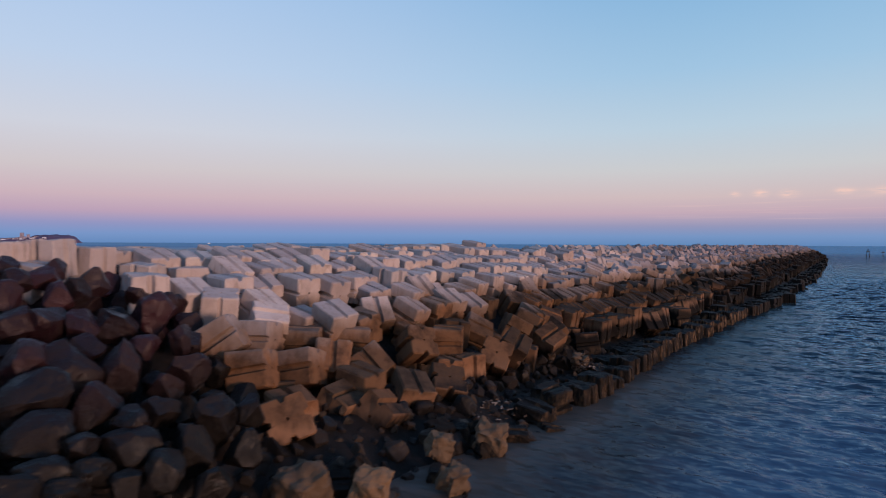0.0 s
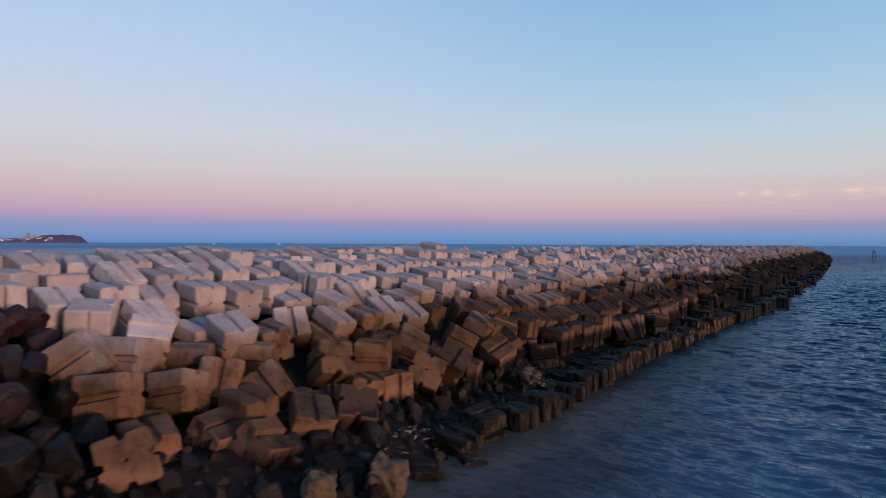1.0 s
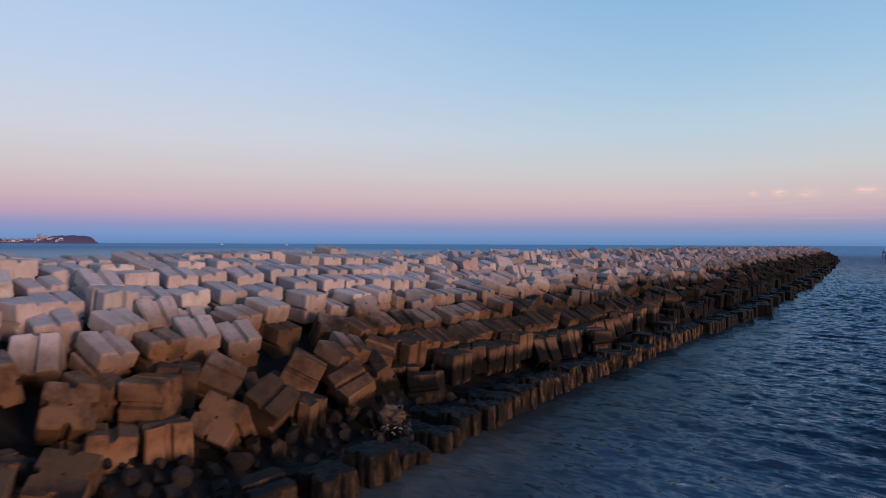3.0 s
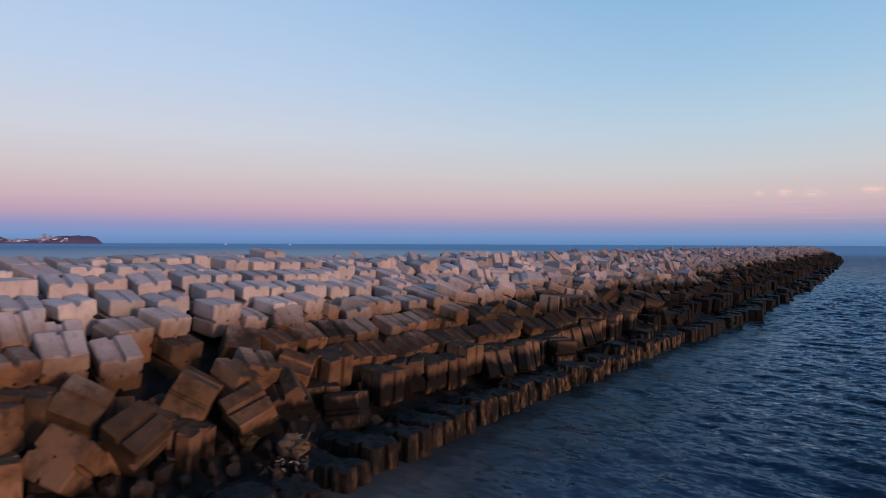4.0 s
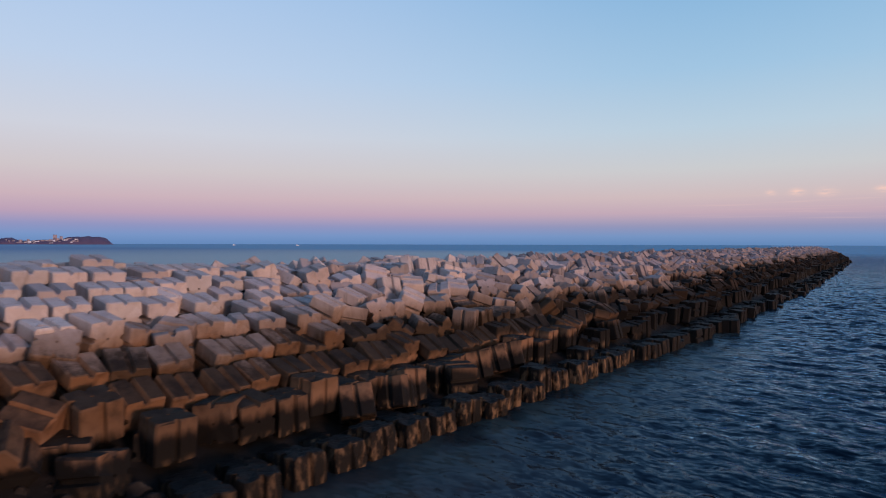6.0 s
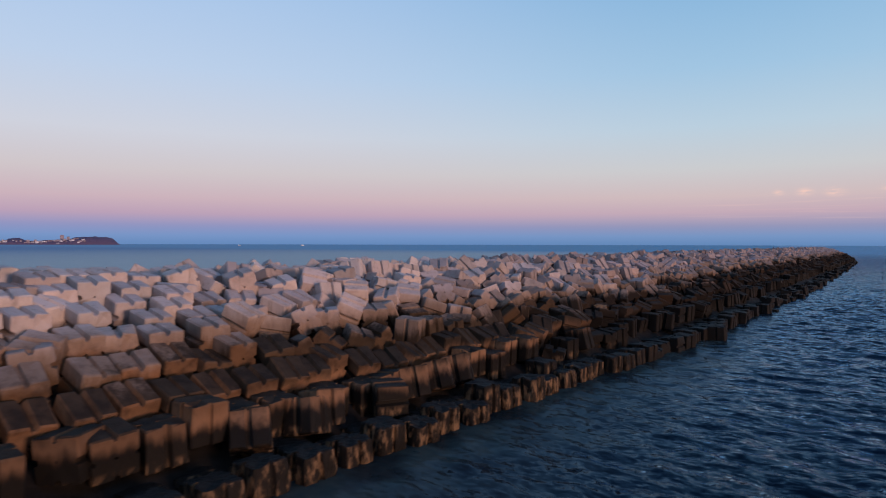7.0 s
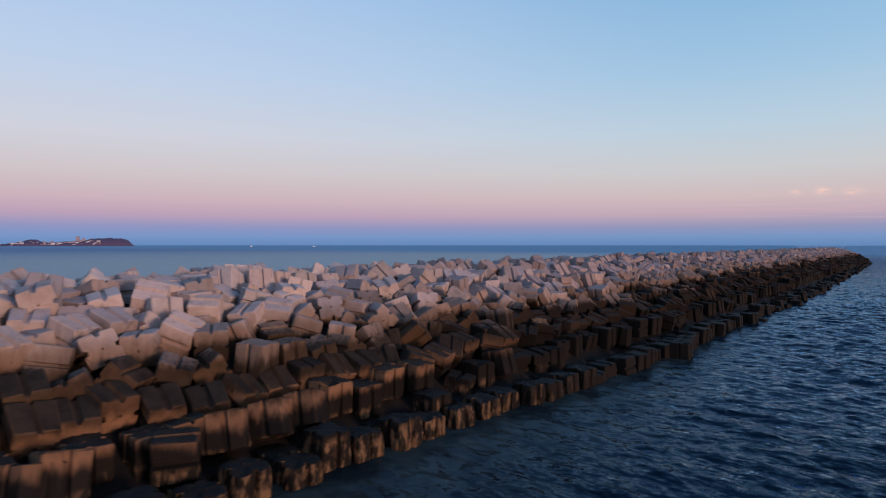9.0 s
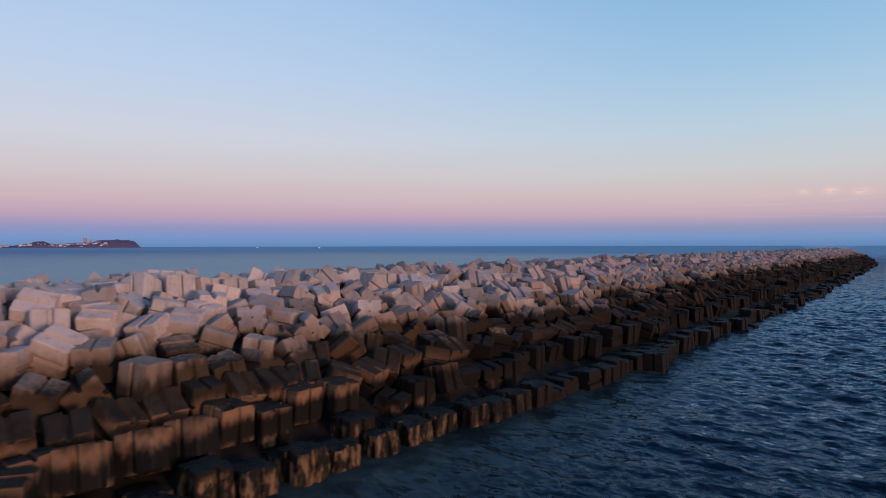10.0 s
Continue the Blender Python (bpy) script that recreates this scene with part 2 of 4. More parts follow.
def make_water():
    """Sea water: murky and sandy along the armour, deep blue farther out; on the lee side and far out the mirrored sky
    is put into the base colour.
    """
    m, n, b = material("sea_water")
    place = n.add("NewGeometry").outputs["Position"]
    split = n.add("SeparateXYZ")
    n.link(place, split.inputs[0])
    px, py = split.outputs["X"], split.outputs["Y"]
    # distance seaward of the breakwater, whose line bends inland
    bent = n.math("MULTIPLY", n.math("MINIMUM", n.math("MAXIMUM", n.math("SUBTRACT", py, 83.0), 0.0), 289.0), 0.075)
    bent = n.math("ADD", bent, n.math("MULTIPLY", n.math("MAXIMUM", n.math("SUBTRACT", py, 372.0), 0.0), 0.15))
    sea = n.math("ADD", px, bent)
    off = n.math("ADD", sea, n.math("MULTIPLY_ADD", n.noise(place, 0.16, 3), 8.0, -4.0))
    off = n.math("ADD", off, n.math("MULTIPLY", py, 0.07))
    mud = n.mix(n.span(n.noise(place, 0.5, 4), 0.35, 0.65), (0.050, 0.042, 0.038, 1), (0.030, 0.030, 0.032, 1))
    murk = n.mix(n.span(n.noise(place, 0.35, 4), 0.38, 0.62), (0.012, 0.017, 0.019, 1), (0.034, 0.049, 0.048, 1))
    shallow = n.mix(n.span(py, 30.0, 52.0), mud, murk)
    sandy = n.math("MULTIPLY", n.span(sea, 3.6, 1.6), n.span(py, 37.0, 31.0))
    shallow = n.mix(sandy, shallow, (0.080, 0.067, 0.058, 1))
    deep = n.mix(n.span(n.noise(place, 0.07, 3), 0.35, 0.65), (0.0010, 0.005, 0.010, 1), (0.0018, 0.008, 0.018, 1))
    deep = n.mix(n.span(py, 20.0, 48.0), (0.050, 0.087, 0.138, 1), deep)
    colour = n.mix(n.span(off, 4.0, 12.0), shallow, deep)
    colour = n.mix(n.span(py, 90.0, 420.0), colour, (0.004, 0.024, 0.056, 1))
    # pale lee water: sky mirrored at a flat angle, painted into the base colour
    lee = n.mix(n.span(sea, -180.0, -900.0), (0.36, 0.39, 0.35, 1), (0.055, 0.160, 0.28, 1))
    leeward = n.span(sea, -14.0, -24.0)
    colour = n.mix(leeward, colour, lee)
    # open water past the head of the breakwater, blue of the mirrored sky painted in
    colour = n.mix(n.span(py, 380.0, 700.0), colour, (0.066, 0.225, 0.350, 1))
    # scattered foam
    crest = n.noise(place, 0.9, 5, 0.65, 0.8)
    patch = n.math("MULTIPLY", n.span(n.noise(place, 0.10, 2), 0.52, 0.62), n.span(off, 4.0, 12.0))
    colour = n.mix(n.math("MULTIPLY", n.span(crest, 0.70, 0.78), n.math("MULTIPLY", patch, 0.8)), colour, (0.18, 0.24, 0.32, 1))
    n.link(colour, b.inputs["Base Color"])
    turn = n.add("Mapping")
    turn.inputs["Rotation"].default_value = (0, 0, radians(17))
    turn.inputs["Scale"].default_value = (0.38, 1.0, 1.0)
    n.link(place, turn.inputs["Vector"])
    # wavelets finer than the mesh, and longer ones where the mesh is coarse
    sway = None
    for size, amount in ((1.2, 0.26), (2.8, 0.52), (5.8, 0.62)):
        t = n.add("TexNoise")
        n.link(turn.outputs[0], t.inputs["Vector"])
        t.inputs["Scale"].default_value, t.inputs["Detail"].default_value = size, 2.0
        t.inputs["Distortion"].default_value = 0.4
        one = n.vmath("MULTIPLY", n.vmath("SUBTRACT", t.outputs["Color"], (0.5, 0.5, 0.5)), (amount, amount * 1.5, 0.0))
        sway = one if sway is None else n.vmath("ADD", sway, one)
    coarse = n.math("MAXIMUM", n.span(py, 60.0, 260.0), n.span(sea, -12.0, -20.0))
    for size, amount in ((0.12, 0.25), (0.5, 0.5), (1.4, 0.5)):
        t = n.add("TexNoise")
        n.link(turn.outputs[0], t.inputs["Vector"])
        t.inputs["Scale"].default_value, t.inputs["Detail"].default_value = size, 2.0
        one = n.vmath("MULTIPLY", n.vmath("SUBTRACT", t.outputs["Color"], (0.5, 0.5, 0.5)), (amount, amount * 1.5, 0.0))
        scaled = n.add("VectorMath", op="SCALE")
        n.link(one, scaled.inputs[0])
        n.link(coarse, scaled.inputs["Scale"])
        sway = n.vmath("ADD", sway, scaled.outputs["Vector"])
    calm = n.span(off, 0.0, 16.0, 0.5, 1.0)
    scaled = n.add("VectorMath", op="SCALE")
    n.link(sway, scaled.inputs[0])
    n.link(calm, scaled.inputs["Scale"])
    normal = n.vmath("NORMALIZE", n.vmath("ADD", n.add("NewGeometry").outputs["Normal"], scaled.outputs["Vector"]))
    b.inputs["Specular IOR Level"].default_value = 0.0
    b.inputs["Roughness"].default_value = 0.6
    n.link(normal, b.inputs["Normal"])
    # waves hide one another at a flat angle, which keeps the mirrored share of the light low
    gloss = n.add("BsdfGlossy")
    gloss.inputs["Color"].default_value = (0.47, 0.65, 0.86, 1)
    n.link(n.span(off, 3.0, 12.0, 0.17, 0.10), gloss.inputs["Roughness"])
    n.link(normal, gloss.inputs["Normal"])
    edge = n.add("Fresnel")
    edge.inputs["IOR"].default_value = 1.33
    n.link(normal, edge.inputs["Normal"])
    both = n.add("MixShader")
    share = n.math("MINIMUM", n.math("MULTIPLY", n.math("POWER", edge.outputs[0], 1.3), 1.15), 0.60)
    share = n.math("MULTIPLY", share, n.math("MAXIMUM", n.span(py, 110.0, 420.0, 1.0, 0.7), leeward))
    n.link(n.math("MULTIPLY", share, n.span(off, 2.5, 11.0, 0.38, 1.0)), both.inputs[0])
    n.link(b.outputs[0], both.inputs[1])
    n.link(gloss.outputs[0], both.inputs[2])
    n.link(both.outputs[0], n.tree.nodes["Material Output"].inputs[0])
    return m


CONCRETE = make_concrete()
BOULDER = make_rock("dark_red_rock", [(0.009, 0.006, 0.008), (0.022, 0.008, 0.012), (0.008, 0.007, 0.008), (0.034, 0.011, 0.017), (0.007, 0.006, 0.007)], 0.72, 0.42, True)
LUMP = make_rock("crumbled_concrete", [(0.17, 0.11, 0.065), (0.09, 0.062, 0.04), (0.13, 0.088, 0.055)], 0.9)
# near-black core: the shade in the gaps is put into its colour
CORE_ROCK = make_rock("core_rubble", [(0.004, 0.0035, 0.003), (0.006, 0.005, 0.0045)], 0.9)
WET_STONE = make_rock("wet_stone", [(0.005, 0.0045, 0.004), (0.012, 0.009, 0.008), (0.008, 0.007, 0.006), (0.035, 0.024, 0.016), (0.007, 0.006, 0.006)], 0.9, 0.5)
DRIFTWOOD = make_rock("driftwood", [(0.05, 0.036, 0.026), (0.02, 0.014, 0.011), (0.10, 0.07, 0.05), (0.34, 0.30, 0.27)], 0.9)
WATER = make_water()

# ---- the plan of the breakwater: the waterline lies along x = 0 and bends inland beyond y = 83 ----
BLOCK = 1.38
HEAD_Y = 372.0
SHORE_Y = (-60, 18, 24, 33, 42, 52, 63, 76, 88, 110, 150, 232, 400)
SHORE_X = (0.9, 0.9, 0.7, 0.1, -0.4, -0.5, -0.9, -0.6, -1.0, -2.6, -4.6, -11.6, -27.0)


def shore(y):
    """The waterline's x."""
    return float(np.interp(y, SHORE_Y, SHORE_X))


def bend(y):
    """How far the upper rows have turned inland."""
    return -max(0.0, y - 83.0) * 0.075


STEPS = ((-60, -6.0), (-2.2, -1.6), (-0.8, 0.0), (1.4, 0.9), (3.3, 2.0), (4.4, 2.6), (5.6, 3.1), (8.0, 4.5), (9.5, 5.1), (10.9, 5.6), (12.4, 6.2), (13.9, 6.8), (19.0, 6.7), (33.0, -1.0), (80.0, -8.0))


def crown(w):
    """The height of the armour's top surface, w metres inland of the waterline."""
    for (a, za), (c, zc) in zip(STEPS, STEPS[1:]):
        if a <= w <= c:
            return za + (zc - za) * (w - a) / (c - a)
    return -8.0


def mesh_object(name, verts, faces, mat, smooth=False):
    me = bpy.data.meshes.new(name)
    me.from_pydata(verts, [], faces)
    me.update()
    if smooth:
        me.polygons.foreach_set("use_smooth", [True] * len(me.polygons))
    me.materials.append(mat)
    return new(name, me)


# ---- the sea: one sheet to the horizon, with wind waves near the breakwater ----
def graded(near_lo, near_hi, step, far_lo, far_hi):
    mid = list(np.arange(near_lo, near_hi + step / 2, step))
    for sign, limit in ((-1, far_lo), (1, far_hi)):
        s, p, side = step, mid[0] if sign < 0 else mid[-1], []
        while sign * p < sign * limit:
            s *= 1.06
            p += sign * s
            side.append(p)
        mid = side[::-1] + mid if sign < 0 else mid + side
    return np.array(mid)


def make_sea():
    xs = graded(-13, 20, 0.21, -4700, 4700)
    ys = list(np.arange(6, 125, 0.21))
    step = 0.21
    while ys[-1] < 430:
        step *= 1.009
        ys.append(ys[-1] + step)
    while ys[-1] < 4900:
        step *= 1.08
        ys.append(ys[-1] + step)
    step, back = 0.21, [6.0]
    while back[-1] > -4000:
        step *= 1.1
        back.append(back[-1] - step)
    ys = np.array(back[:0:-1] + ys)
    gx, gy = np.meshgrid(xs, ys)
    cell = np.maximum(np.gradient(xs)[None, :], 0.5 * np.gradient(ys)[:, None])
    z = np.zeros_like(gx)
    rng = np.random.RandomState(4)
    # wind waves: many lengths, crests running nearly across the breakwater, gathered into gusts
    for k in range(80):
        length = 0.62 * (3.0 / 0.62) ** (rng.rand() ** 1.5)
        turn = radians(73 + rng.normal(0, 33))
        a = 0.0083 * length ** 0.95 * (0.5 + 0.9 * rng.rand())
        fade = np.clip((length / cell - 2.2) / 2.0, 0, 1)
        along = gx * math.cos(turn) + gy * math.sin(turn)
        across = gy * math.cos(turn) - gx * math.sin(turn)
        ph = along * 2 * math.pi / length + 1.5 * np.sin(across / length * 1.1 + k) + 0.8 * np.sin(across / length * 0.37 + along / length * 0.6 + 2 * k) + rng.rand() * 6.28
        gust = 0.55 + 0.45 * np.sin(along * 2 * math.pi / (length * (5 + 3 * rng.rand())) + across / (length * 1.0) + 6.28 * rng.rand())
        z += fade * gust * a * (np.exp(1.3 * (np.sin(ph) - 1)) * 1.9 - 0.78)
    calm = np.clip(0.22 + (gx + (gy - 25) * 0.16) / 20.0, 0.2, 1.25)
    z *= calm
    nx, ny = len(xs), len(ys)
    verts = np.stack([gx.ravel(), gy.ravel(), z.ravel()], 1)
    i = np.arange((ny - 1) * (nx - 1))
    a = (i // (nx - 1)) * nx + i % (nx - 1)
    faces = np.stack([a, a + 1, a + nx + 1, a + nx], 1)
    ob = mesh_object("water", verts.tolist(), faces.tolist(), WATER, True)
    tagged(ob, "dark blue rippled sea under a dusk sky", "sea", kind="structure")


make_sea()


# ---- the core of the breakwater ----
def make_core():
    verts, faces, cols = [], [], [p[0] for p in STEPS]
    ys = list(np.arange(-60, 120, 3.0)) + list(np.arange(120, HEAD_Y + 13, 6.0))
    for y in ys:
        end = min(1.0, max(0.0, (HEAD_Y + 8 - y) / 18))
        for w in cols:
            near = min(1.0, max(0.0, (25 - y) / 4)) if w < 4 else 0.0
            drop = (1.45 if w > -1 else 0.0) * (1 - near) + 0.9 * near
            z = crown(w) - drop - (1 - end) * 7 + noise.noise((w * 0.4, y * 0.4, 3)) * 0.35
            verts.append((bend(y) - w + near * min(1.8, max(0.0, (4 - w) * 0.4)), y, z))
    k = len(cols)
    for j in range(len(ys) - 1):
        for i in range(k - 1):
            a = j * k + i
            faces.append((a, a + k, a + k + 1, a + 1))
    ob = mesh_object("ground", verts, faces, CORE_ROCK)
    tagged(ob, "rubble core under the armour blocks, near black for the shade in the gaps", "rubble", kind="structure")


make_core()


# ---- grooved concrete armour blocks ----
def block_ring(rnd):
    """The outline of a block across its axis: a square with a groove in each side."""
    h, cut, gd = 0.5, rnd.uniform(0.03, 0.055), rnd.uniform(0.075, 0.125)
    gw = gd * 0.85
    gb = gw * 0.5
    side = [(-h + cut, -h), (-gw, -h), (-gb, -h + gd), (gb, -h + gd), (gw, -h), (h - cut, -h)]
    ring = []
    for q in range(4):
        c, s = round(math.cos(q * math.pi / 2)), round(math.sin(q * math.pi / 2))
        ring += [(c * x - s * y, s * x + c * y) for x, y in side]
    return ring


def block_shape(seed):
    """A slightly tapered cube with a groove down each of its four sides, worn at the edges."""
    rnd = random.Random(seed)
    ring, verts = block_ring(rnd), []
    for z, k in ((-0.5, 0.94), (-0.455, 1.0), (0.455, 0.955), (0.5, 0.895)):
        for x, y in ring:
            e = 0.010
            p = Vector((x * k, y * k, z))
            p += Vector((rnd.uniform(-e, e), rnd.uniform(-e, e), rnd.uniform(-e, e) * 0.6))
            verts.append(p)
    for _ in range(rnd.randrange(2, 5)):
        q, top = rnd.randrange(4) * 6, rnd.choice((0, 2))
        bite = rnd.uniform(0.74, 0.93)
        for i in (q, q - 1):
            for r in (top, top + 1):
                j = r * 24 + i % 24
                k = bite if r in (0, 3) else 0.75 + 0.25 * bite
                verts[j] = Vector((verts[j].x * k, verts[j].y * k, verts[j].z * (0.5 + 0.5 * bite if r in (0, 3) else 1)))
    faces = [tuple(range(23, -1, -1)), tuple(range(72, 96))]
    for r in range(3):
        for i in range(24):
            a, c = r * 24 + i, r * 24 + (i + 1) % 24
            faces.append((a, c, c + 24, a + 24))
    return [tuple(v * BLOCK) for v in verts], faces


SHAPES = [block_shape(s) for s in range(10)]


def block_mesh(verts, faces):
    """The block with a lifting hole sunk into each end."""
    verts, faces = list(verts), list(faces[2:])
    for base, flip in ((0, True), (72, False)):
        z = sum(verts[base + i][2] for i in range(24)) / 24
        first = len(verts)
        for r, dz in ((0.036, 0.0), (0.032, -0.10)):
            for i in range(24):
                x, y = verts[base + i][:2]
                d = math.hypot(x, y)
                verts.append((x / d * r * BLOCK, y / d * r * BLOCK, z + (dz if base else -dz) * BLOCK))
        for lo, hi in ((base, first), (first, first + 24)):
            for i in range(24):
                f = (lo + i, lo + (i + 1) % 24, hi + (i + 1) % 24, hi + i)
                faces.append(f[::-1] if flip else f)
        cap = tuple(range(first + 24, first + 48))
        faces.append(cap[::-1] if flip else cap)
    me = bpy.data.meshes.new("armour_block")
    me.from_pydata(verts, [], faces)
    me.update()
    me.materials.append(CONCRETE)
    return me


def worn_mesh(seed):
    """A block at the waterline, eaten away by the sea: pitted sides and lost corners."""
    sv, sf = SHAPES[seed % len(SHAPES)]
    bm = bmesh.new()
    vs = [bm.verts.new(v) for v in sv]
    for f in sf:
        bm.faces.new([vs[i] for i in f])
    caps = [f for f in bm.faces if len(f.verts) > 4]
    bmesh.ops.poke(bm, faces=caps)
    for _ in range(2):
        bmesh.ops.subdivide_edges(bm, edges=[e for e in bm.edges if e.calc_length() > 0.22], cuts=1, use_grid_fill=True)
    bmesh.ops.triangulate(bm, faces=[f for f in bm.faces if len(f.verts) > 4])
    for v in bm.verts:
        p = v.co.copy()
        q = Vector((p.x * 1.3, p.y * 1.3, p.z * 0.6)) + Vector((seed * 7.1, 0, 0))
        eat = 0.13 * max(0.0, noise.noise(q * 1.6)) + 0.07 * noise.noise(q * 3.9) + 0.03 * noise.noise(q * 9.0)
        far = max(0.0, p.length / (0.62 * BLOCK) - 1.05)
        v.co = p * (1 - eat - far * 0.22)
    me = bpy.data.meshes.new("armour_block")
    bm.to_mesh(me)
    bm.free()
    me.materials.append(CONCRETE)
    return me


MESHES = [block_mesh(*shape) for shape in SHAPES]
WORN_MESHES = [worn_mesh(k) for k in range(7)]

# poses of the block: axis down the slope, axis along the jetty, upright
DOWN, ALONG, UP = (0, 90, 0), (90, 0, 0), (0, 0, 0)
placed, joined = [], []
rng = random.Random(11)


def block_label(z):
    if z > 3.4:
        return "pale grooved concrete armour block, dry and weathered"
    if z > 1.6:
        return "brown-stained grooved concrete armour block above the tide line"
    return "dark algae-covered grooved concrete armour block at the waterline"


def block(m, single=True, worn=False):
    k = rng.randrange(len(MESHES))
    if single:
        ob = new("armour_block", WORN_MESHES[k % len(WORN_MESHES)] if worn else MESHES[k])
        ob.matrix_world = m
        tagged(ob, block_label(m.translation.z), "armour block", "breakwater armour blocks")
    else:
        joined.append((k, m))


def lay(x, y, z, kind, tilt=0.0, turn=0.0, roll=0.0, single=True, size=1.0, worn=False):
    """A block with its centre at x, y, z: tilt down the slope, turn about the vertical, roll about its own axis."""
    m = pose(x, y, z, 0, 0, turn) @ pose(0, 0, 0, 0, tilt, 0) @ pose(0, 0, 0, *kind) @ pose(0, 0, 0, 0, 0, roll)
    if size != 1.0:
        m = m @ Matrix.Diagonal((size, size, size, 1))
    block(m, single, worn)
    placed.append(Vector((x, y, z)))


def tip(x, y, z, rx, ry, rz):
    """A tumbled block, by its centre and its turns about x, y and z."""
    block(pose(x, y, z, rx, ry, rz))
    placed.append(Vector((x, y, z)))


# blocks that stand out, one by one: centre, pose, tilt, turn, roll
lay(-9.75, 18.45, 4.89, DOWN, 8, 0, 0)
lay(-9.23, 19.76, 4.78, DOWN, 14, 4, 0)
lay(-9.58, 21.36, 4.79, DOWN, 4, 16, 0)
lay(-10.14, 22.55, 4.81, DOWN, 10, 0, 0)
lay(-9.57, 24.19, 5.02, UP, 8, 4, 0)
lay(-8.01, 23.66, 4.22, DOWN, 18, 14, 0)
lay(-11.74, 32.89, 5.52, DOWN, 8, -3, 0)
lay(-11.81, 34.52, 5.51, DOWN, 8, -3, 0)
lay(-11.47, 36.24, 5.41, DOWN, 8, -3, 0)
lay(-11.50, 38.03, 5.40, DOWN, 8, -3, 0)
lay(-10.27, 33.13, 4.98, DOWN, 8, -3, 0)
lay(-10.22, 34.87, 5.02, DOWN, 8, -3, 0)
lay(-10.22, 36.33, 4.93, DOWN, 8, -3, 0)
lay(-10.07, 38.10, 4.92, DOWN, 8, -3, 0)
lay(-8.88, 32.49, 4.46, DOWN, 8, 4, 0)
lay(-8.62, 35.14, 4.37, DOWN, 8, 4, 0)
lay(-8.72, 36.76, 4.43, DOWN, 10, 12, 0)
lay(-7.88, 39.17, 3.80, DOWN, 2, -18, 8)
lay(-9.97, 39.53, 4.79, DOWN, 7, 2, 0)
lay(-12.72, 41.39, 5.39, DOWN, 7, 2, 0)
lay(-13.36, 35.89, 6.09, DOWN, 7, 2, 0)
lay(-13.00, 37.21, 5.99, DOWN, 7, 2, 0)
lay(-13.93, 41.14, 5.87, DOWN, 7, 2, 0)
lay(-14.27, 38.80, 6.47, DOWN, 7, 2, 0)
lay(-3.75, 36.89, 1.70, UP, 6, -4, 0)
lay(-10.74, 41.87, 4.70, DOWN, 12, 4, 0)
lay(-12.13, 43.88, 4.87, DOWN, 12, 0, 0)
lay(-10.95, 45.37, 4.70, DOWN, 12, 0, 0)
lay(-12.01, 46.00, 5.14, DOWN, 12, 0, 0)
lay(-8.31, 45.62, 3.99, DOWN, 8, -4, 0)
lay(-8.31, 43.59, 3.92, DOWN, 8, -4, 0)
lay(-8.73, 47.41, 4.38, DOWN, 24, 24, 0)
lay(-7.31, 46.15, 3.33, DOWN, 12, 4, 0)
lay(-10.25, 44.22, 4.31, DOWN, 10, 0, 0)
lay(-13.91, 47.45, 5.92, DOWN, 4, -18, 20)
lay(-12.34, 49.69, 5.74, DOWN, 6, -18, 16)
lay(-3.95, 42.85, 1.93, UP, 3, 0, 0)
lay(-9.96, 50.14, 4.50, DOWN, 20, 24, 0)
lay(-12.84, 56.76, 5.72, DOWN, 2, -20, 12)
lay(-6.12, 50.00, 2.50, DOWN, 16, 6, 0)
lay(-12.68, 52.39, 5.27, DOWN, 10, -16, 14)
lay(-13.19, 55.25, 5.59, DOWN, 12, 18, -10)
lay(-12.05, 55.84, 5.17, ALONG, 4, 20, 0)
lay(-10.43, 51.73, 4.62, DOWN, 20, 16, 0)
lay(-11.33, 58.63, 2.94, ALONG, 8, 8, 0)
lay(-4.41, 58.08, 1.71, UP, 5, 2, 0)
lay(-4.58, 61.30, 1.79, UP, 5, 2, 0)
lay(-4.16, 62.95, 1.82, UP, 5, 2, 0)
lay(-10.99, 63.90, 4.82, DOWN, 10, 30, 20)
lay(-11.89, 68.44, 5.15, DOWN, 14, -24, 12)
lay(-6.48, 71.51, 2.64, DOWN, 10, -14, 8)
lay(-1.88, 55.86, 0.64, UP, 2, 0, 0)
lay(-2.74, 62.54, 0.65, UP, 2, 0, 0)

lay(-10.4, 11.9, 5.15, UP, 3, -14, 0)
lay(-8.3, 28.5, 4.0, DOWN, 14, 6, 0)
lay(-12.4, 7.9, 6.30, UP, 2, 30, 0)
lay(-12.6, 9.5, 6.38, UP, -2, 36, 0)
lay(-13.0, 11.1, 6.12, UP, 3, 24, 0)
lay(-11.5, 8.7, 5.6, DOWN, 4, 20, 0)
lay(-8.2, 17.3, 3.55, DOWN, 14, 8, 0)
lay(-6.4, 22.2, 2.60, DOWN, 16, 10, 0)
lay(-7.8, 30.1, 3.35, DOWN, 14, 6, 0)
lay(-8.5, 28.4, 3.80, DOWN, 14, 4, 0)
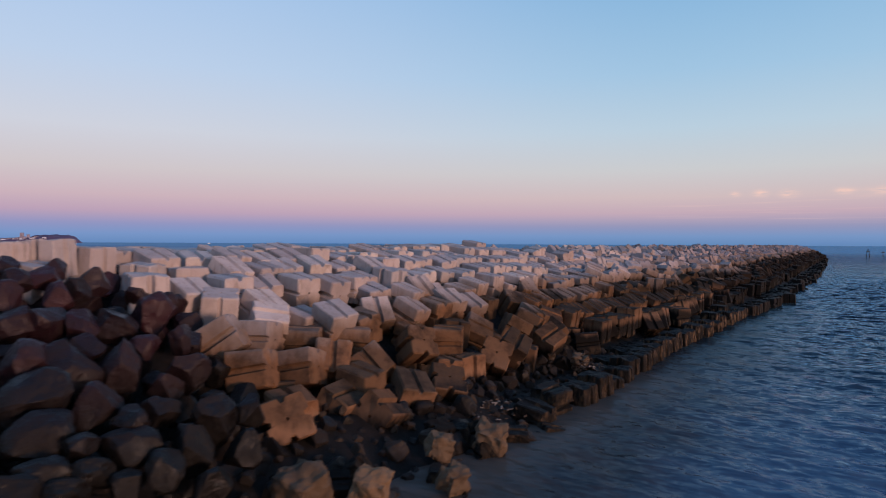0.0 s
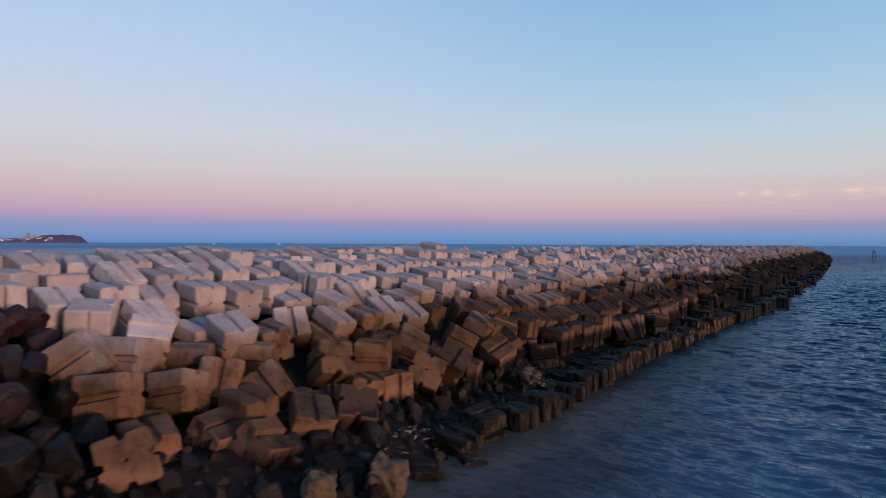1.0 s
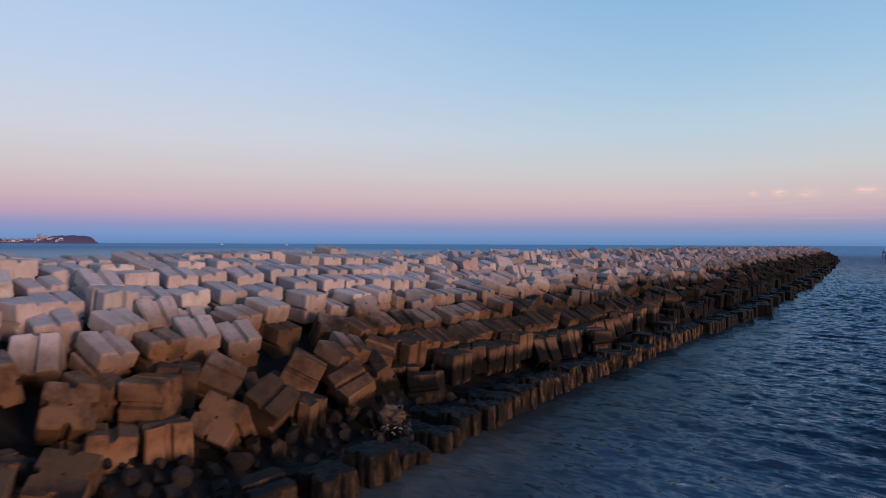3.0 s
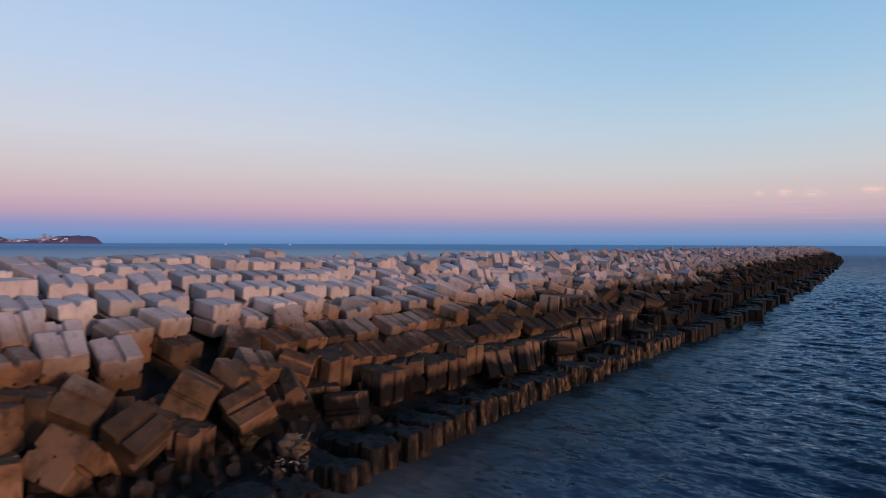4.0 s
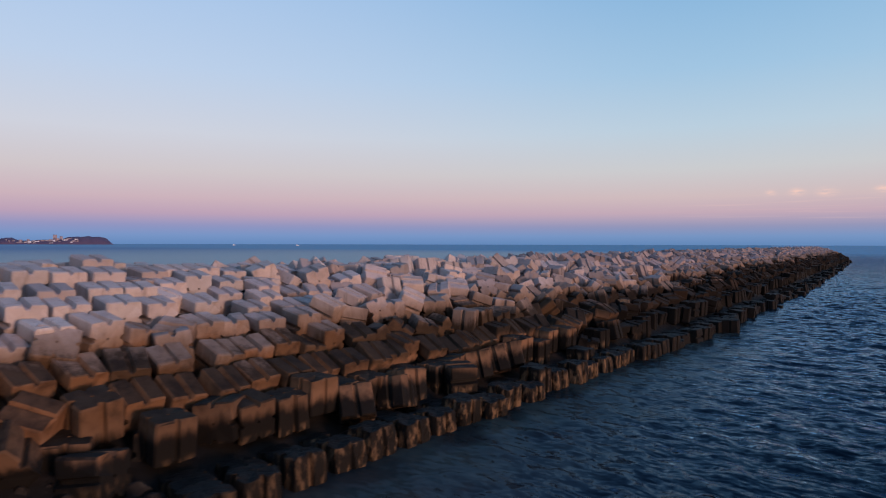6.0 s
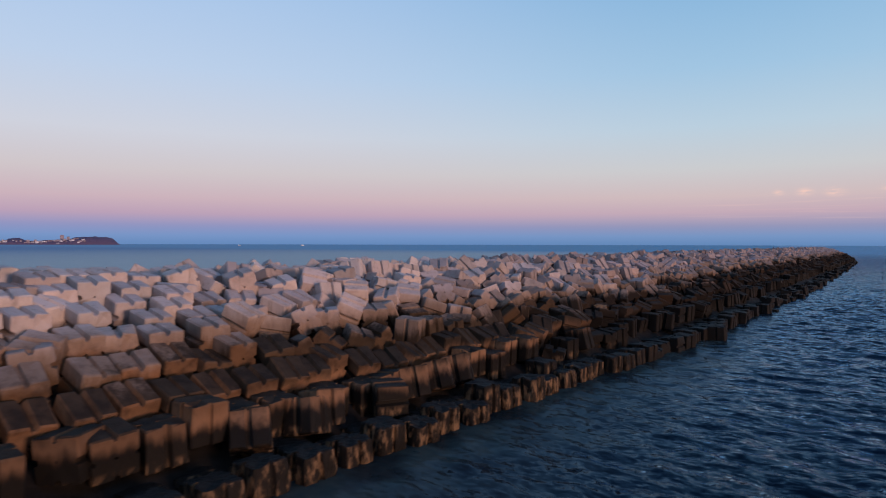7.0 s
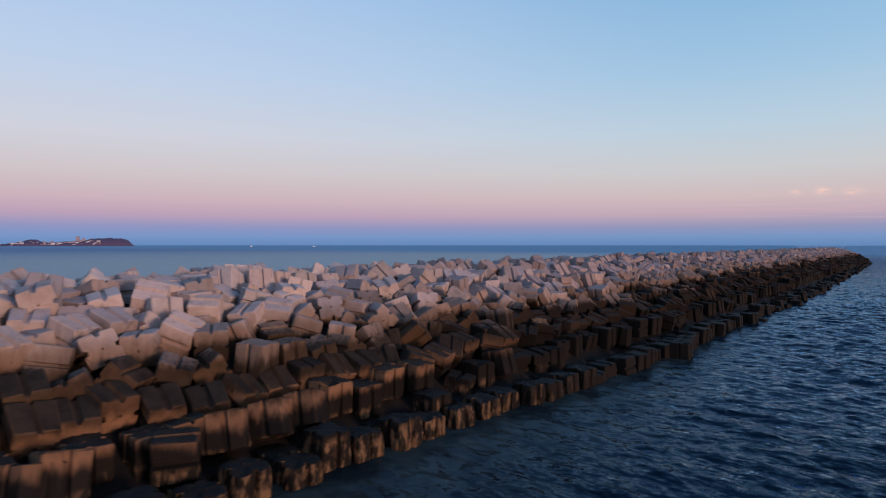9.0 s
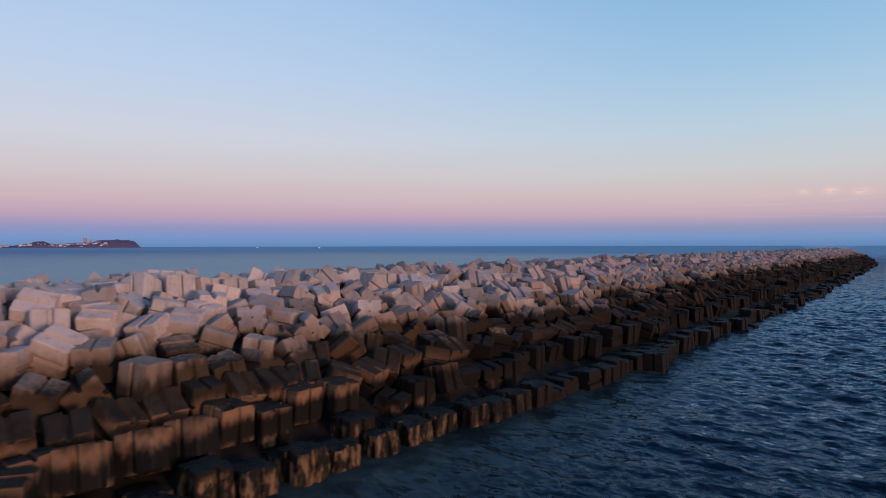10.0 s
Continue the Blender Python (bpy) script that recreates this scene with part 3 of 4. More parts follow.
# tumbled blocks, one by one: centre and turns about x, y and z
TUMBLED = (
    (-7.17, 12.89, 3.61, 54, 8, 129),
    (-5.84, 13.15, 2.67, 79, 14, 121),
    (-7.16, 16.51, 3.01, 90, -3, 132),
    (-7.28, 14.43, 3.45, 90, 11, 117),
    (-5.77, 15.22, 2.42, 78, 17, 109),
    (-3.33, 12.45, 1.53, 149, -62, -176),
    (-8.03, 35.13, 3.98, -164, -40, 150),
    (-8.18, 39.42, 3.96, 100, -19, 131),
    (-2.72, 16.04, 1.07, -109, -52, 28),
    (-4.86, 17.98, 2.13, -40, -34, 62),
    (-2.92, 20.03, 1.26, -165, -35, 133),
    (-3.16, 18.20, 1.34, -64, 12, 63),
    (-7.88, 15.35, 3.80, 112, 63, 170),
    (-9.13, 14.10, 4.43, 14, 4, 55),
    (-12.21, 12.74, 5.46, 2, 4, 31),
    (-3.75, 26.72, 1.90, 53, 47, 164),
    (-5.24, 29.36, 2.38, 118, 2, 137),
    (-3.79, 30.54, 1.75, 55, 49, 138),
    (-4.64, 32.76, 1.79, -59, -34, 48),
    (-5.04, 35.19, 2.43, 14, -7, 92),
    (-2.93, 50.76, 1.36, 89, -2, 149),
    (-9.93, 57.67, 4.49, 20, -70, -73),
    (-9.83, 59.16, 4.57, 97, -21, 134),
    (-9.02, 53.87, 4.28, 115, -18, 130),
    (-5.88, 24.59, 2.65, 3, 10, 56),
    (-5.26, 23.43, 2.49, 91, -3, 124),
    (-3.65, 24.82, 1.68, -148, -49, 96),
    (-5.43, 25.90, 2.54, 127, 45, 166),
    (-5.16, 20.96, 2.54, -162, -53, 146),
    (-7.68, 21.14, 3.66, -39, -4, 59),
    (-4.14, 38.99, 1.73, 83, -85, -137),
    (-3.91, 39.86, 1.69, 32, -79, -33),
    (-3.88, 41.39, 1.55, 4, -3, 89),
    (-3.06, 44.20, 1.35, -34, -5, 54),
    (-3.31, 46.81, 1.35, -15, -12, 19),
    (-3.49, 47.62, 1.48, -13, 8, 86),
    (-3.59, 52.92, 1.58, -14, -7, 53),
    (-3.65, 54.73, 1.58, -18, -14, 37),
    (-3.74, 56.35, 1.59, -18, -13, 33),
    (-13.43, 50.14, 5.93, -15, -55, -10),
    (-12.18, 54.04, 5.49, 104, -35, 139),
    (-10.84, 56.01, 4.91, 91, -20, 141),
    (-8.34, 54.91, 3.94, 3, -80, -33),
    (-5.50, 33.65, 2.38, 111, -26, 128),
    (-7.21, 32.41, 3.31, 33, 13, 62),
    (-3.36, 34.56, 1.16, 82, 7, 116),
    (-6.49, 18.50, 2.88, 94, 2, 135),
)
for one in TUMBLED:
    tip(*one)
FIXED = list(placed)
# space kept free towards the camera, so that the tumbled blocks stay in view
BARE = [Vector(one[:3]) + Vector((0.75, -0.70, 0.55)) * 1.25 for one in TUMBLED]


def free(p, gap=1.1):
    return all(abs(p.y - q.y) > 1.42 or abs(p.x - q.x) > 0.9 or abs(p.z - q.z) > 0.75 for q in FIXED if abs(p.y - q.y) < 1.6) and all((p - q).length > gap for q in FIXED) and all((p - q).length > 0.72 for q in BARE)


def lay_rows():
    # x of the seaward face, height of the top, pose, tilt, spread of angles
    rows = [(None, 0.95, UP, 1, 3), (None, 0.62, UP, 0, 5), (-3.5, 2.12, UP, 4, 4), (-5.0, 2.95, DOWN, 25, 9), (-6.45, 3.80, DOWN, 21, 8), (-8.0, 4.80, DOWN, 13, 6),
            (-9.5, 5.45, DOWN, 8, 5), (-10.9, 6.05, DOWN, 8, 5), (-12.4, 6.55, DOWN, 7, 6), (-13.9, 6.85, DOWN, 5, 7), (-15.5, 6.85, DOWN, 2, 9),
            (-17.1, 6.75, DOWN, 0, 10), (-18.8, 6.6, DOWN, -8, 12)]
    # how much higher the rows lie near the boulders, and lower beyond the even stretch
    rise = (0, 0, 0.5, 0.65, 0.45, 0.15, 0.1, 0, -0.1, -0.2, -0.2, -0.2, -0.2)
    sink = (0, 0, 0, 0.05, 0.15, 0.35, 0.5, 0.65, 0.65, 0.5, 0.4, 0.4, 0.4)
    for r, (face, top, kind, tilt, spread) in enumerate(rows):
        y = (13.2 if r < 9 else 3.0) + 0.8 * (r % 2)
        while y < HEAD_Y:
            upper = r >= 4
            if y < 31:
                wild, odd = 1.7, 0.16
            elif y < 50:
                wild, odd = 1.0, 0.02
            else:
                wild, odd = (3.4, 0.65) if upper else (1.7, 0.12)
            t, k, turn, z = tilt, kind, 0.0, top + rise[r] * min(1, max(0, (33 - y) / 5)) - sink[r] * min(1, max(0, (y - 40) / 6))
            if 5 <= r <= 8 and y < 30:
                t += (8 + rng.gauss(0, 6)) * min(1, (30 - y) / 5)
            if y > 48 and upper:
                turn, t = rng.gauss(0, 38), t + rng.gauss(0, 20)
            if r < 3:
                wild, odd = (1.5, 0.05) if y < 72 else (2.4, 0.25)
            if 2 <= r < 5 and y > 62:
                wild, odd, turn = 3.4, 0.5, rng.gauss(0, 32)
            if r == 2 and y < 37 or r == 3 and y < 30:
                wild, odd, z = 4.5, 0.6, top - 0.25
            if r < 2 and y < 32:
                if y < 21.5:
                    y += 1.0
                    continue
                wild, odd, z, t = 3.2, 0.5, top - 0.25, 6
            if r < 2 and y > 107:
                wild, odd, z = 4.0, 0.5, top - rng.random() * 0.6
            if face is None:
                x = shore(y) - 0.1 - 1.5 * r
            else:
                x = face + bend(y)
            if rng.random() < odd:
                k = rng.choice((ALONG, UP, DOWN))
            a = spread * wild
            end = max(0.0, (y - HEAD_Y + 14) / 14)
            z += rng.gauss(0, 0.055) * wild - BLOCK * 0.48 - end * end * 6.5
            p = Vector((x - BLOCK * 0.47 + rng.gauss(0, 0.10) * wild, y, z))
            near = y < 70
            turns = (t + rng.gauss(0, a * 0.5), turn + rng.gauss(0, a * 0.6), rng.gauss(0, a * 0.45))
            if y > 47 and r >= 4 and rng.random() < 0.45:
                turns = (rng.gauss(0, 48), rng.uniform(-180, 180), rng.gauss(0, 40))
            if not free(p):
                y += 0.15
                continue
            y += (1.48 if r > 2 else 1.62) + rng.uniform(-0.03, 0.15 if r > 2 else 0.3) + (rng.uniform(0, 0.22) if y > 48 and upper or y < 31 else 0)
            lay(*p, k, *turns, single=near and r < (11 if y < 41 else 9), worn=r < 2)


lay_rows()


def fill_gaps():
    """Blocks lodged in the gaps that the others leave."""
    for x, z in ((-4.3, 1.9), (-5.7, 2.7), (-7.2, 3.4), (-8.7, 4.1), (-10.2, 4.7), (-11.6, 5.2), (-13.1, 5.7)):
        y = 14.0
        while y < 62:
            if all(math.hypot(x - q.x, y - q.y) > 1.22 for q in placed if abs(q.y - y) < 1.5) and all((Vector((x, y, z)) - q).length > 0.75 for q in BARE):
                lay(x + rng.uniform(-0.1, 0.1), y, z + rng.uniform(-0.25, 0.0) - (0.35 if y > 44 else 0.0), DOWN, rng.gauss(12, 9), rng.gauss(0, 14), rng.gauss(0, 12))
            y += 0.3


fill_gaps()


def join_blocks():
    verts, faces, base = [], [], 0
    for k, m in joined:
        sv, sf = SHAPES[k]
        a = np.array(m)
        verts.append(np.array(sv) @ a[:3, :3].T + a[:3, 3])
        faces += [tuple(i + base for i in f) for f in sf]
        base += len(sv)
    ob = mesh_object("armour_blocks_beyond", np.concatenate(verts).tolist(), faces, CONCRETE)
    tagged(ob, "pale and brown grooved concrete armour blocks heaped along the breakwater", "armour blocks", kind="stuff")


join_blocks()


# ---- boulders at the near end ----
def boulder_mesh(seed):
    rnd = random.Random(seed)
    bm = bmesh.new()
    bmesh.ops.create_icosphere(bm, subdivisions=4, radius=0.5)
    cuts = [(Vector((rnd.gauss(0, 1), rnd.gauss(0, 1), rnd.gauss(0, 1))).normalized(), rnd.uniform(0.26, 0.42)) for _ in range(13)]
    for v in bm.verts:
        p = v.co.copy()
        for nrm, d in cuts:
            over = p.dot(nrm) - d
            if over > 0:
                p -= nrm * over * 0.96
        p *= 1 + 0.10 * noise.noise(p * 3 + Vector((seed, 0, 0))) + 0.05 * noise.noise(p * 9 + Vector((0, seed, 0)))
        v.co = Vector((p.x * 1.02, p.y * 0.95, p.z * 0.90))
    me = bpy.data.meshes.new("boulder")
    bm.to_mesh(me)
    bm.free()
    me.materials.append(BOULDER)
    return me


ROCKS = [boulder_mesh(s) for s in range(8)]


def boulder(x, y, z, wide, high, mat=None):
    rnd = random.Random(round(x * 100) + round(y * 37))
    ob = new("boulder", rnd.choice(ROCKS))
    ob.matrix_world = pose(x, y, z, rnd.uniform(-40, 40), rnd.uniform(-30, 40), rnd.uniform(0, 360)) @ Matrix.Diagonal((wide * 0.88, wide * rnd.uniform(0.75, 0.95), high * 1.15, 1))
    tone = "dark red-brown" if z > 3.0 else "dark grey-brown"
    tagged(ob, tone + " rounded quarry boulder in the heap", "boulder", "quarry boulders")
    placed.append(Vector((x, y, z)))
    return ob


boulder(-10.22, 8.44, 5.78, 1.66, 0.94)
boulder(-9.09, 7.05, 5.31, 1.18, 1.18)
boulder(-7.70, 6.78, 4.67, 1.56, 1.10)
boulder(-7.70, 7.48, 4.65, 1.84, 1.57)
boulder(-8.91, 8.40, 5.23, 1.19, 1.19)
boulder(-9.82, 9.81, 5.65, 1.37, 1.05)
boulder(-7.32, 8.37, 4.54, 1.48, 1.20)
boulder(-9.37, 9.08, 5.44, 1.23, 1.02)
boulder(-7.28, 9.32, 4.50, 1.69, 1.13)
boulder(-7.66, 10.67, 4.60, 2.15, 1.76)
boulder(-5.79, 9.45, 3.95, 1.07, 0.75)
boulder(-5.97, 6.37, 3.84, 2.09, 1.42)
boulder(-5.53, 7.18, 3.62, 2.16, 1.66)
boulder(-5.26, 8.49, 3.60, 1.78, 1.70)
boulder(-6.06, 7.97, 4.04, 1.22, 0.87)
boulder(-4.48, 10.01, 3.27, 1.46, 1.54)
boulder(-4.73, 6.17, 3.19, 2.27, 1.41)
boulder(-3.93, 7.22, 2.96, 1.48, 1.25)
boulder(-3.08, 7.62, 2.66, 1.29, 0.91)
boulder(-3.25, 8.50, 2.72, 1.26, 0.94)
boulder(-3.60, 5.86, 2.68, 2.07, 1.04)
boulder(-2.52, 6.22, 2.49, 1.08, 0.65)
boulder(-2.49, 7.45, 2.25, 1.90, 0.95)
boulder(-2.52, 9.46, 2.46, 1.41, 1.72)
boulder(-2.05, 8.61, 1.98, 1.43, 1.43)
boulder(-2.29, 5.47, 2.19, 1.46, 0.84)
boulder(-2.04, 6.31, 2.00, 1.27, 0.71)
boulder(-1.67, 7.69, 1.68, 1.23, 1.23)
boulder(-1.64, 6.77, 1.72, 1.06, 0.71)
boulder(-1.15, 8.50, 1.35, 1.31, 0.87)
boulder(-2.11, 4.85, 2.07, 1.23, 0.82)
boulder(-1.82, 5.70, 1.81, 1.24, 0.69)
boulder(-1.66, 9.79, 1.68, 1.23, 1.23)
boulder(-2.35, 10.46, 2.43, 1.13, 1.13)
boulder(-9.99, 7.65, 5.74, 1.23, 0.82)
boulder(-10.69, 9.03, 6.06, 1.29, 0.75)
boulder(-10.93, 7.74, 6.15, 1.07, 0.85)
boulder(-4.02, 9.01, 3.06, 1.15, 1.15)
boulder(-6.00, 10.66, 4.03, 1.11, 1.11)


boulder(-8.9, 11.7, 4.75, 1.3, 1.1)
boulder(-10.0, 11.4, 5.10, 1.2, 1.0)
boulder(-8.3, 12.3, 4.10, 1.2, 1.0)
boulder(-6.9, 11.5, 3.65, 1.2, 1.0)
boulder(-9.6, 12.6, 4.60, 1.2, 1.0)


def fill_boulders():
    """The rest of the heap, under and beside the large ones."""
    rnd = random.Random(5)
    taken = [p for p in placed if p.y < 16]
    w = 0.4
    while w < 14.6:
        y = -7.0 + rnd.uniform(0, 1)
        while y < 12.6 + rnd.uniform(-0.5, 0.5):
            s = rnd.uniform(1.0, 1.7)
            p = Vector((-w + rnd.uniform(-0.3, 0.3), y, crown(w) - 0.75 + rnd.uniform(-0.25, 0.15)))
            if all((p - q).length > 0.95 for q in taken):
                boulder(*p, s, s * 0.8)
            y += s * 0.8
        w += 1.15


fill_boulders()


def foot(x, y):
    """The height of the ground at the foot of the slope."""
    near = min(1.0, max(0.0, (25 - y) / 4))
    return crown((1.6 * near - x) / (1 + 0.4 * near)) - 1.45 * (1 - near) - 0.9 * near


def foot_rubble():
    """Small dark broken stones at the foot of the slope; their near-black also stands for shaded voids."""
    rnd = random.Random(23)
    for i in range(2600):
        y = rnd.uniform(7.0, 36.0)
        x = shore(y) + 1.4 * min(1.0, max(0.0, (25 - y) / 4)) - 6.2 * rnd.random() ** 1.1
        s = 0.32 + 0.95 * rnd.random() ** 1.6
        z = foot(x, y) + 0.12 * s
        p = Vector((x, y, z))
        if z > -0.25 and all((p - q).length > 0.34 + s * 0.3 for q in placed if abs(q.y - y) < 1.5):
            ob = boulder(x, y, z, s, s * 0.8)
            ob.name = "rubble_stone"
            tagged(ob, "small black wet broken stone at the waterline", "stone", "rubble at the waterline")
            ob.data = FOOT[i % len(FOOT)]


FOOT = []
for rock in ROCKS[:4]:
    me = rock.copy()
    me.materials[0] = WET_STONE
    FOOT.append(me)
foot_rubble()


def broken_blocks():
    """Worn remains of small blocks along the water's edge."""
    rnd = random.Random(31)
    for i in range(15):
        y = rnd.uniform(11.0, 31.0)
        out = 1.1 * min(1.0, max(0.0, (25 - y) / 4))
        w = rnd.uniform(0.1, 2.4 + out)
        p = Vector((shore(y) + out - w, y, foot(shore(y) + out - w, y) + 0.25))
        if all((p - q).length > 0.95 for q in placed if abs(q.y - y) < 2 and q.z > 0.9):
            lay(*p, rnd.choice((UP, ALONG, DOWN)), rnd.gauss(10, 22), rnd.uniform(-60, 60), rnd.gauss(0, 20), size=rnd.uniform(0.5, 0.8), worn=True)


broken_blocks()


# ---- crumbled blocks, driftwood and weed at the foot of the slope ----
def lump(x, y, z, size, seed, turn, label):
    """A block worn to a knobbly lump."""
    bm = bmesh.new()
    bmesh.ops.create_cube(bm, size=1.0)
    bmesh.ops.subdivide_edges(bm, edges=bm.edges[:], cuts=15, use_grid_fill=True)
    for v in bm.verts:
        p = v.co
        r = 0.62 + 0.42 * noise.noise(p * 1.9 + Vector((seed, 0, 0))) + 0.26 * noise.noise(p * 3.7 + Vector((seed, 3, 0))) + 0.07 * noise.noise(p * 8.3 + Vector((0, seed, 0)))
        q = p.lerp(p.normalized() * 0.6, 0.45)
        v.co = q * (0.50 + r * 0.66)
    me = bpy.data.meshes.new("crumbled_block")
    bm.to_mesh(me)
    bm.free()
    me.materials.append(LUMP)
    ob = new("crumbled_block", me)
    ob.matrix_world = pose(x, y, z, 8 * seed % 25, 5 * seed % 20, turn) @ Matrix.Diagonal((size, size * 0.9, size * 0.95, 1))
    tagged(ob, label, "broken block", "crumbled armour blocks")
    placed.append(Vector((x, y, z)))


WORN = "tan crumbled concrete block with knobbly broken edges"
lump(0.7, 17.8, 0.5, 1.05, 3, 20, WORN)
lump(0.0, 15.9, 0.6, 0.85, 7, 50, WORN)
lump(1.7, 14.3, 0.4, 0.8, 12, 75, WORN)
lump(0.6, 12.1, 0.6, 1.0, 15, 30, WORN)
lump(-0.7, 10.9, 0.6, 1.3, 18, 5, WORN)
lump(-2.3, 31.2, 0.7, 0.9, 21, 5, WORN)
# added tan lump: its pale colour stands for a wet block face catching light
lump(-6.0, 76.6, 2.65, 1.0, 24, 40, "tan concrete lump standing in for a brightly lit wet block face")
lump(-6.6, 22.6, 3.30, 0.42, 27, 40, "small orange-tan lump of broken concrete on the blocks")


def stick_mesh(bm, a, c, r, bow):
    """A tapered, slightly bowed stick from a to c."""
    way = (c - a).normalized()
    s = way.orthogonal().normalized()
    t = way.cross(s)
    rings = []
    for i in range(6):
        f = i / 5
        mid = a.lerp(c, f) + bow * math.sin(f * math.pi)
        rr = r * (1.0 - 0.6 * f)
        rings.append([bm.verts.new(mid + (s * math.cos(q * 1.047) + t * math.sin(q * 1.047)) * rr) for q in range(6)])
    for u, v in zip(rings, rings[1:]):
        for q in range(6):
            bm.faces.new((u[q], u[(q + 1) % 6], v[(q + 1) % 6], v[q]))
    bm.faces.new(rings[0][::-1])
    bm.faces.new(rings[-1])


def driftwood(x, y, z, count, spread, seed):
    rnd = random.Random(seed)
    heap = tagged(new("driftwood_heap"), "bleached driftwood and weed tangled between dark blocks", "driftwood", "driftwood heaps")
    heap.location = (x, y, z)
    for i in range(count):
        bm = bmesh.new()
        a = Vector((rnd.gauss(0, spread), rnd.gauss(0, spread), rnd.uniform(-0.15, 0.15)))
        way = Vector((rnd.gauss(0.5, 0.5), rnd.gauss(0, 0.7), rnd.gauss(-0.2, 0.2))).normalized()
        stick_mesh(bm, a, a + way * rnd.uniform(0.10, 0.26), rnd.uniform(0.018, 0.042), Vector((rnd.gauss(0, 0.025), rnd.gauss(0, 0.025), 0.01)))
        me = bpy.data.meshes.new("stick")
        bm.to_mesh(me)
        bm.free()
        me.materials.append(DRIFTWOOD)
        ob = new("stick", me)
        ob.parent = heap


driftwood(-1.45, 30.3, 0.75, 46, 0.36, 2)
driftwood(-2.1, 31.3, 0.95, 26, 0.36, 3)
driftwood(-1.2, 21.0, 0.7, 22, 0.5, 4)
driftwood(-0.4, 19.6, 0.7, 14, 0.45, 5)


# ---- far things: the headland with its town, marker posts, two small boats ----
def ridge(d):
    """Height of the headland's crest in metres, d metres along it."""
    at = (-900, -520, -420, -300, -250, -200, -150, -60, 0, 30, 95, 165, 188, 205, 216)
    high = (6, 9, 7, 9, 16, 30, 15, 20, 23, 31, 36, 34, 25, 8, -3)
    return float(np.interp(d, at, high))


FAR = Matrix.Translation((-3197, 1158, 0)) @ pose(0, 0, 0, 0, 0, 70.9)


def make_headland():
    verts, faces = [], []
    us, vs = list(np.arange(-900, 221, 9.0)), list(np.arange(-90, 261, 14.0))
    for u in us:
        for v in vs:
            f = max(0.0, 1 - (v / 85) ** 2) if v < 0 else max(0.0, 1 - (v / 260) ** 2)
            z = ridge(u) * f ** 0.6 * (1 + 0.25 * noise.noise((u * 0.03, v * 0.03, 1))) + 3 * noise.noise((u * 0.11, v * 0.11, 4))
            verts.append((u, v, max(z, -4) if f > 0.01 else -4))
    k = len(vs)
    for i in range(len(us) - 1):
        for j in range(k - 1):
            a = i * k + j
            faces.append((a, a + k, a + k + 1, a + 1))
    ob = mesh_object("headland", verts, faces, HILL)
    ob.matrix_world = FAR
    tagged(ob, "distant red-brown headland across the water", "headland", kind="structure")


def box(bm, x0, x1, y0, y1, z0, z1):
    v = [bm.verts.new(p) for p in ((x0, y0, z0), (x1, y0, z0), (x1, y1, z0), (x0, y1, z0), (x0, y0, z1), (x1, y0, z1), (x1, y1, z1), (x0, y1, z1))]
    for f in ((3, 2, 1, 0), (4, 5, 6, 7), (0, 1, 5, 4), (1, 2, 6, 5), (2, 3, 7, 6), (3, 0, 4, 7)):
        bm.faces.new([v[i] for i in f])


def part(name, bm, mat, parent, label=""):
    me = bpy.data.meshes.new(name)
    bm.to_mesh(me)
    bm.free()
    me.materials.append(mat)
    ob = new(name, me)
    ob.parent = parent
    if label:
        tagged(ob, label)
    return ob


def far_building(d, back, wide, deep, tall, seed, label):
    rnd = random.Random(seed)
    z = ridge(d) * max(0.0, 1 - (back / 85) ** 2) ** 0.6 - 1.5
    house = tagged(new("far_building"), label, "building", "town on the headland")
    house.matrix_world = FAR @ Matrix.Translation((d, back, z))
    bm = bmesh.new()
    box(bm, -wide / 2, wide / 2, 0, deep, -3, tall)
    part("wall", bm, rnd.choice((PLASTER, PLASTER_WARM)), house)
    bm = bmesh.new()
    box(bm, -wide / 2 - 0.4, wide / 2 + 0.4, -0.4, deep + 0.4, tall, tall + 0.8)
    part("roof", bm, ROOF, house)
    floors = max(1, int(tall / 3.3))
    for f in range(floors):
        for i in range(max(2, int(wide / 5))):
            bm = bmesh.new()
            x = -wide / 2 + (i + 0.5) * wide / max(2, int(wide / 5))
            box(bm, x - 0.9, x + 0.9, -0.12, 0.1, f * 3.3 + 0.9, f * 3.3 + 2.4)
            part("window", bm, PANE, house)


# dusk haze is put into the headland's purple colour
HILL = make_rock("hazy_headland", [(0.085, 0.070, 0.135), (0.105, 0.078, 0.135)], 0.95)


def plain(name, colour, rough):
    m, n, b = material(name)
    place = n.add("NewGeometry").outputs["Position"]
    n.link(n.mix(n.span(n.noise(place, 0.3, 4), 0.35, 0.7), (*colour, 1), tuple(c * 0.75 for c in colour) + (1,)), b.inputs["Base Color"])
    b.inputs["Roughness"].default_value = rough
    return m


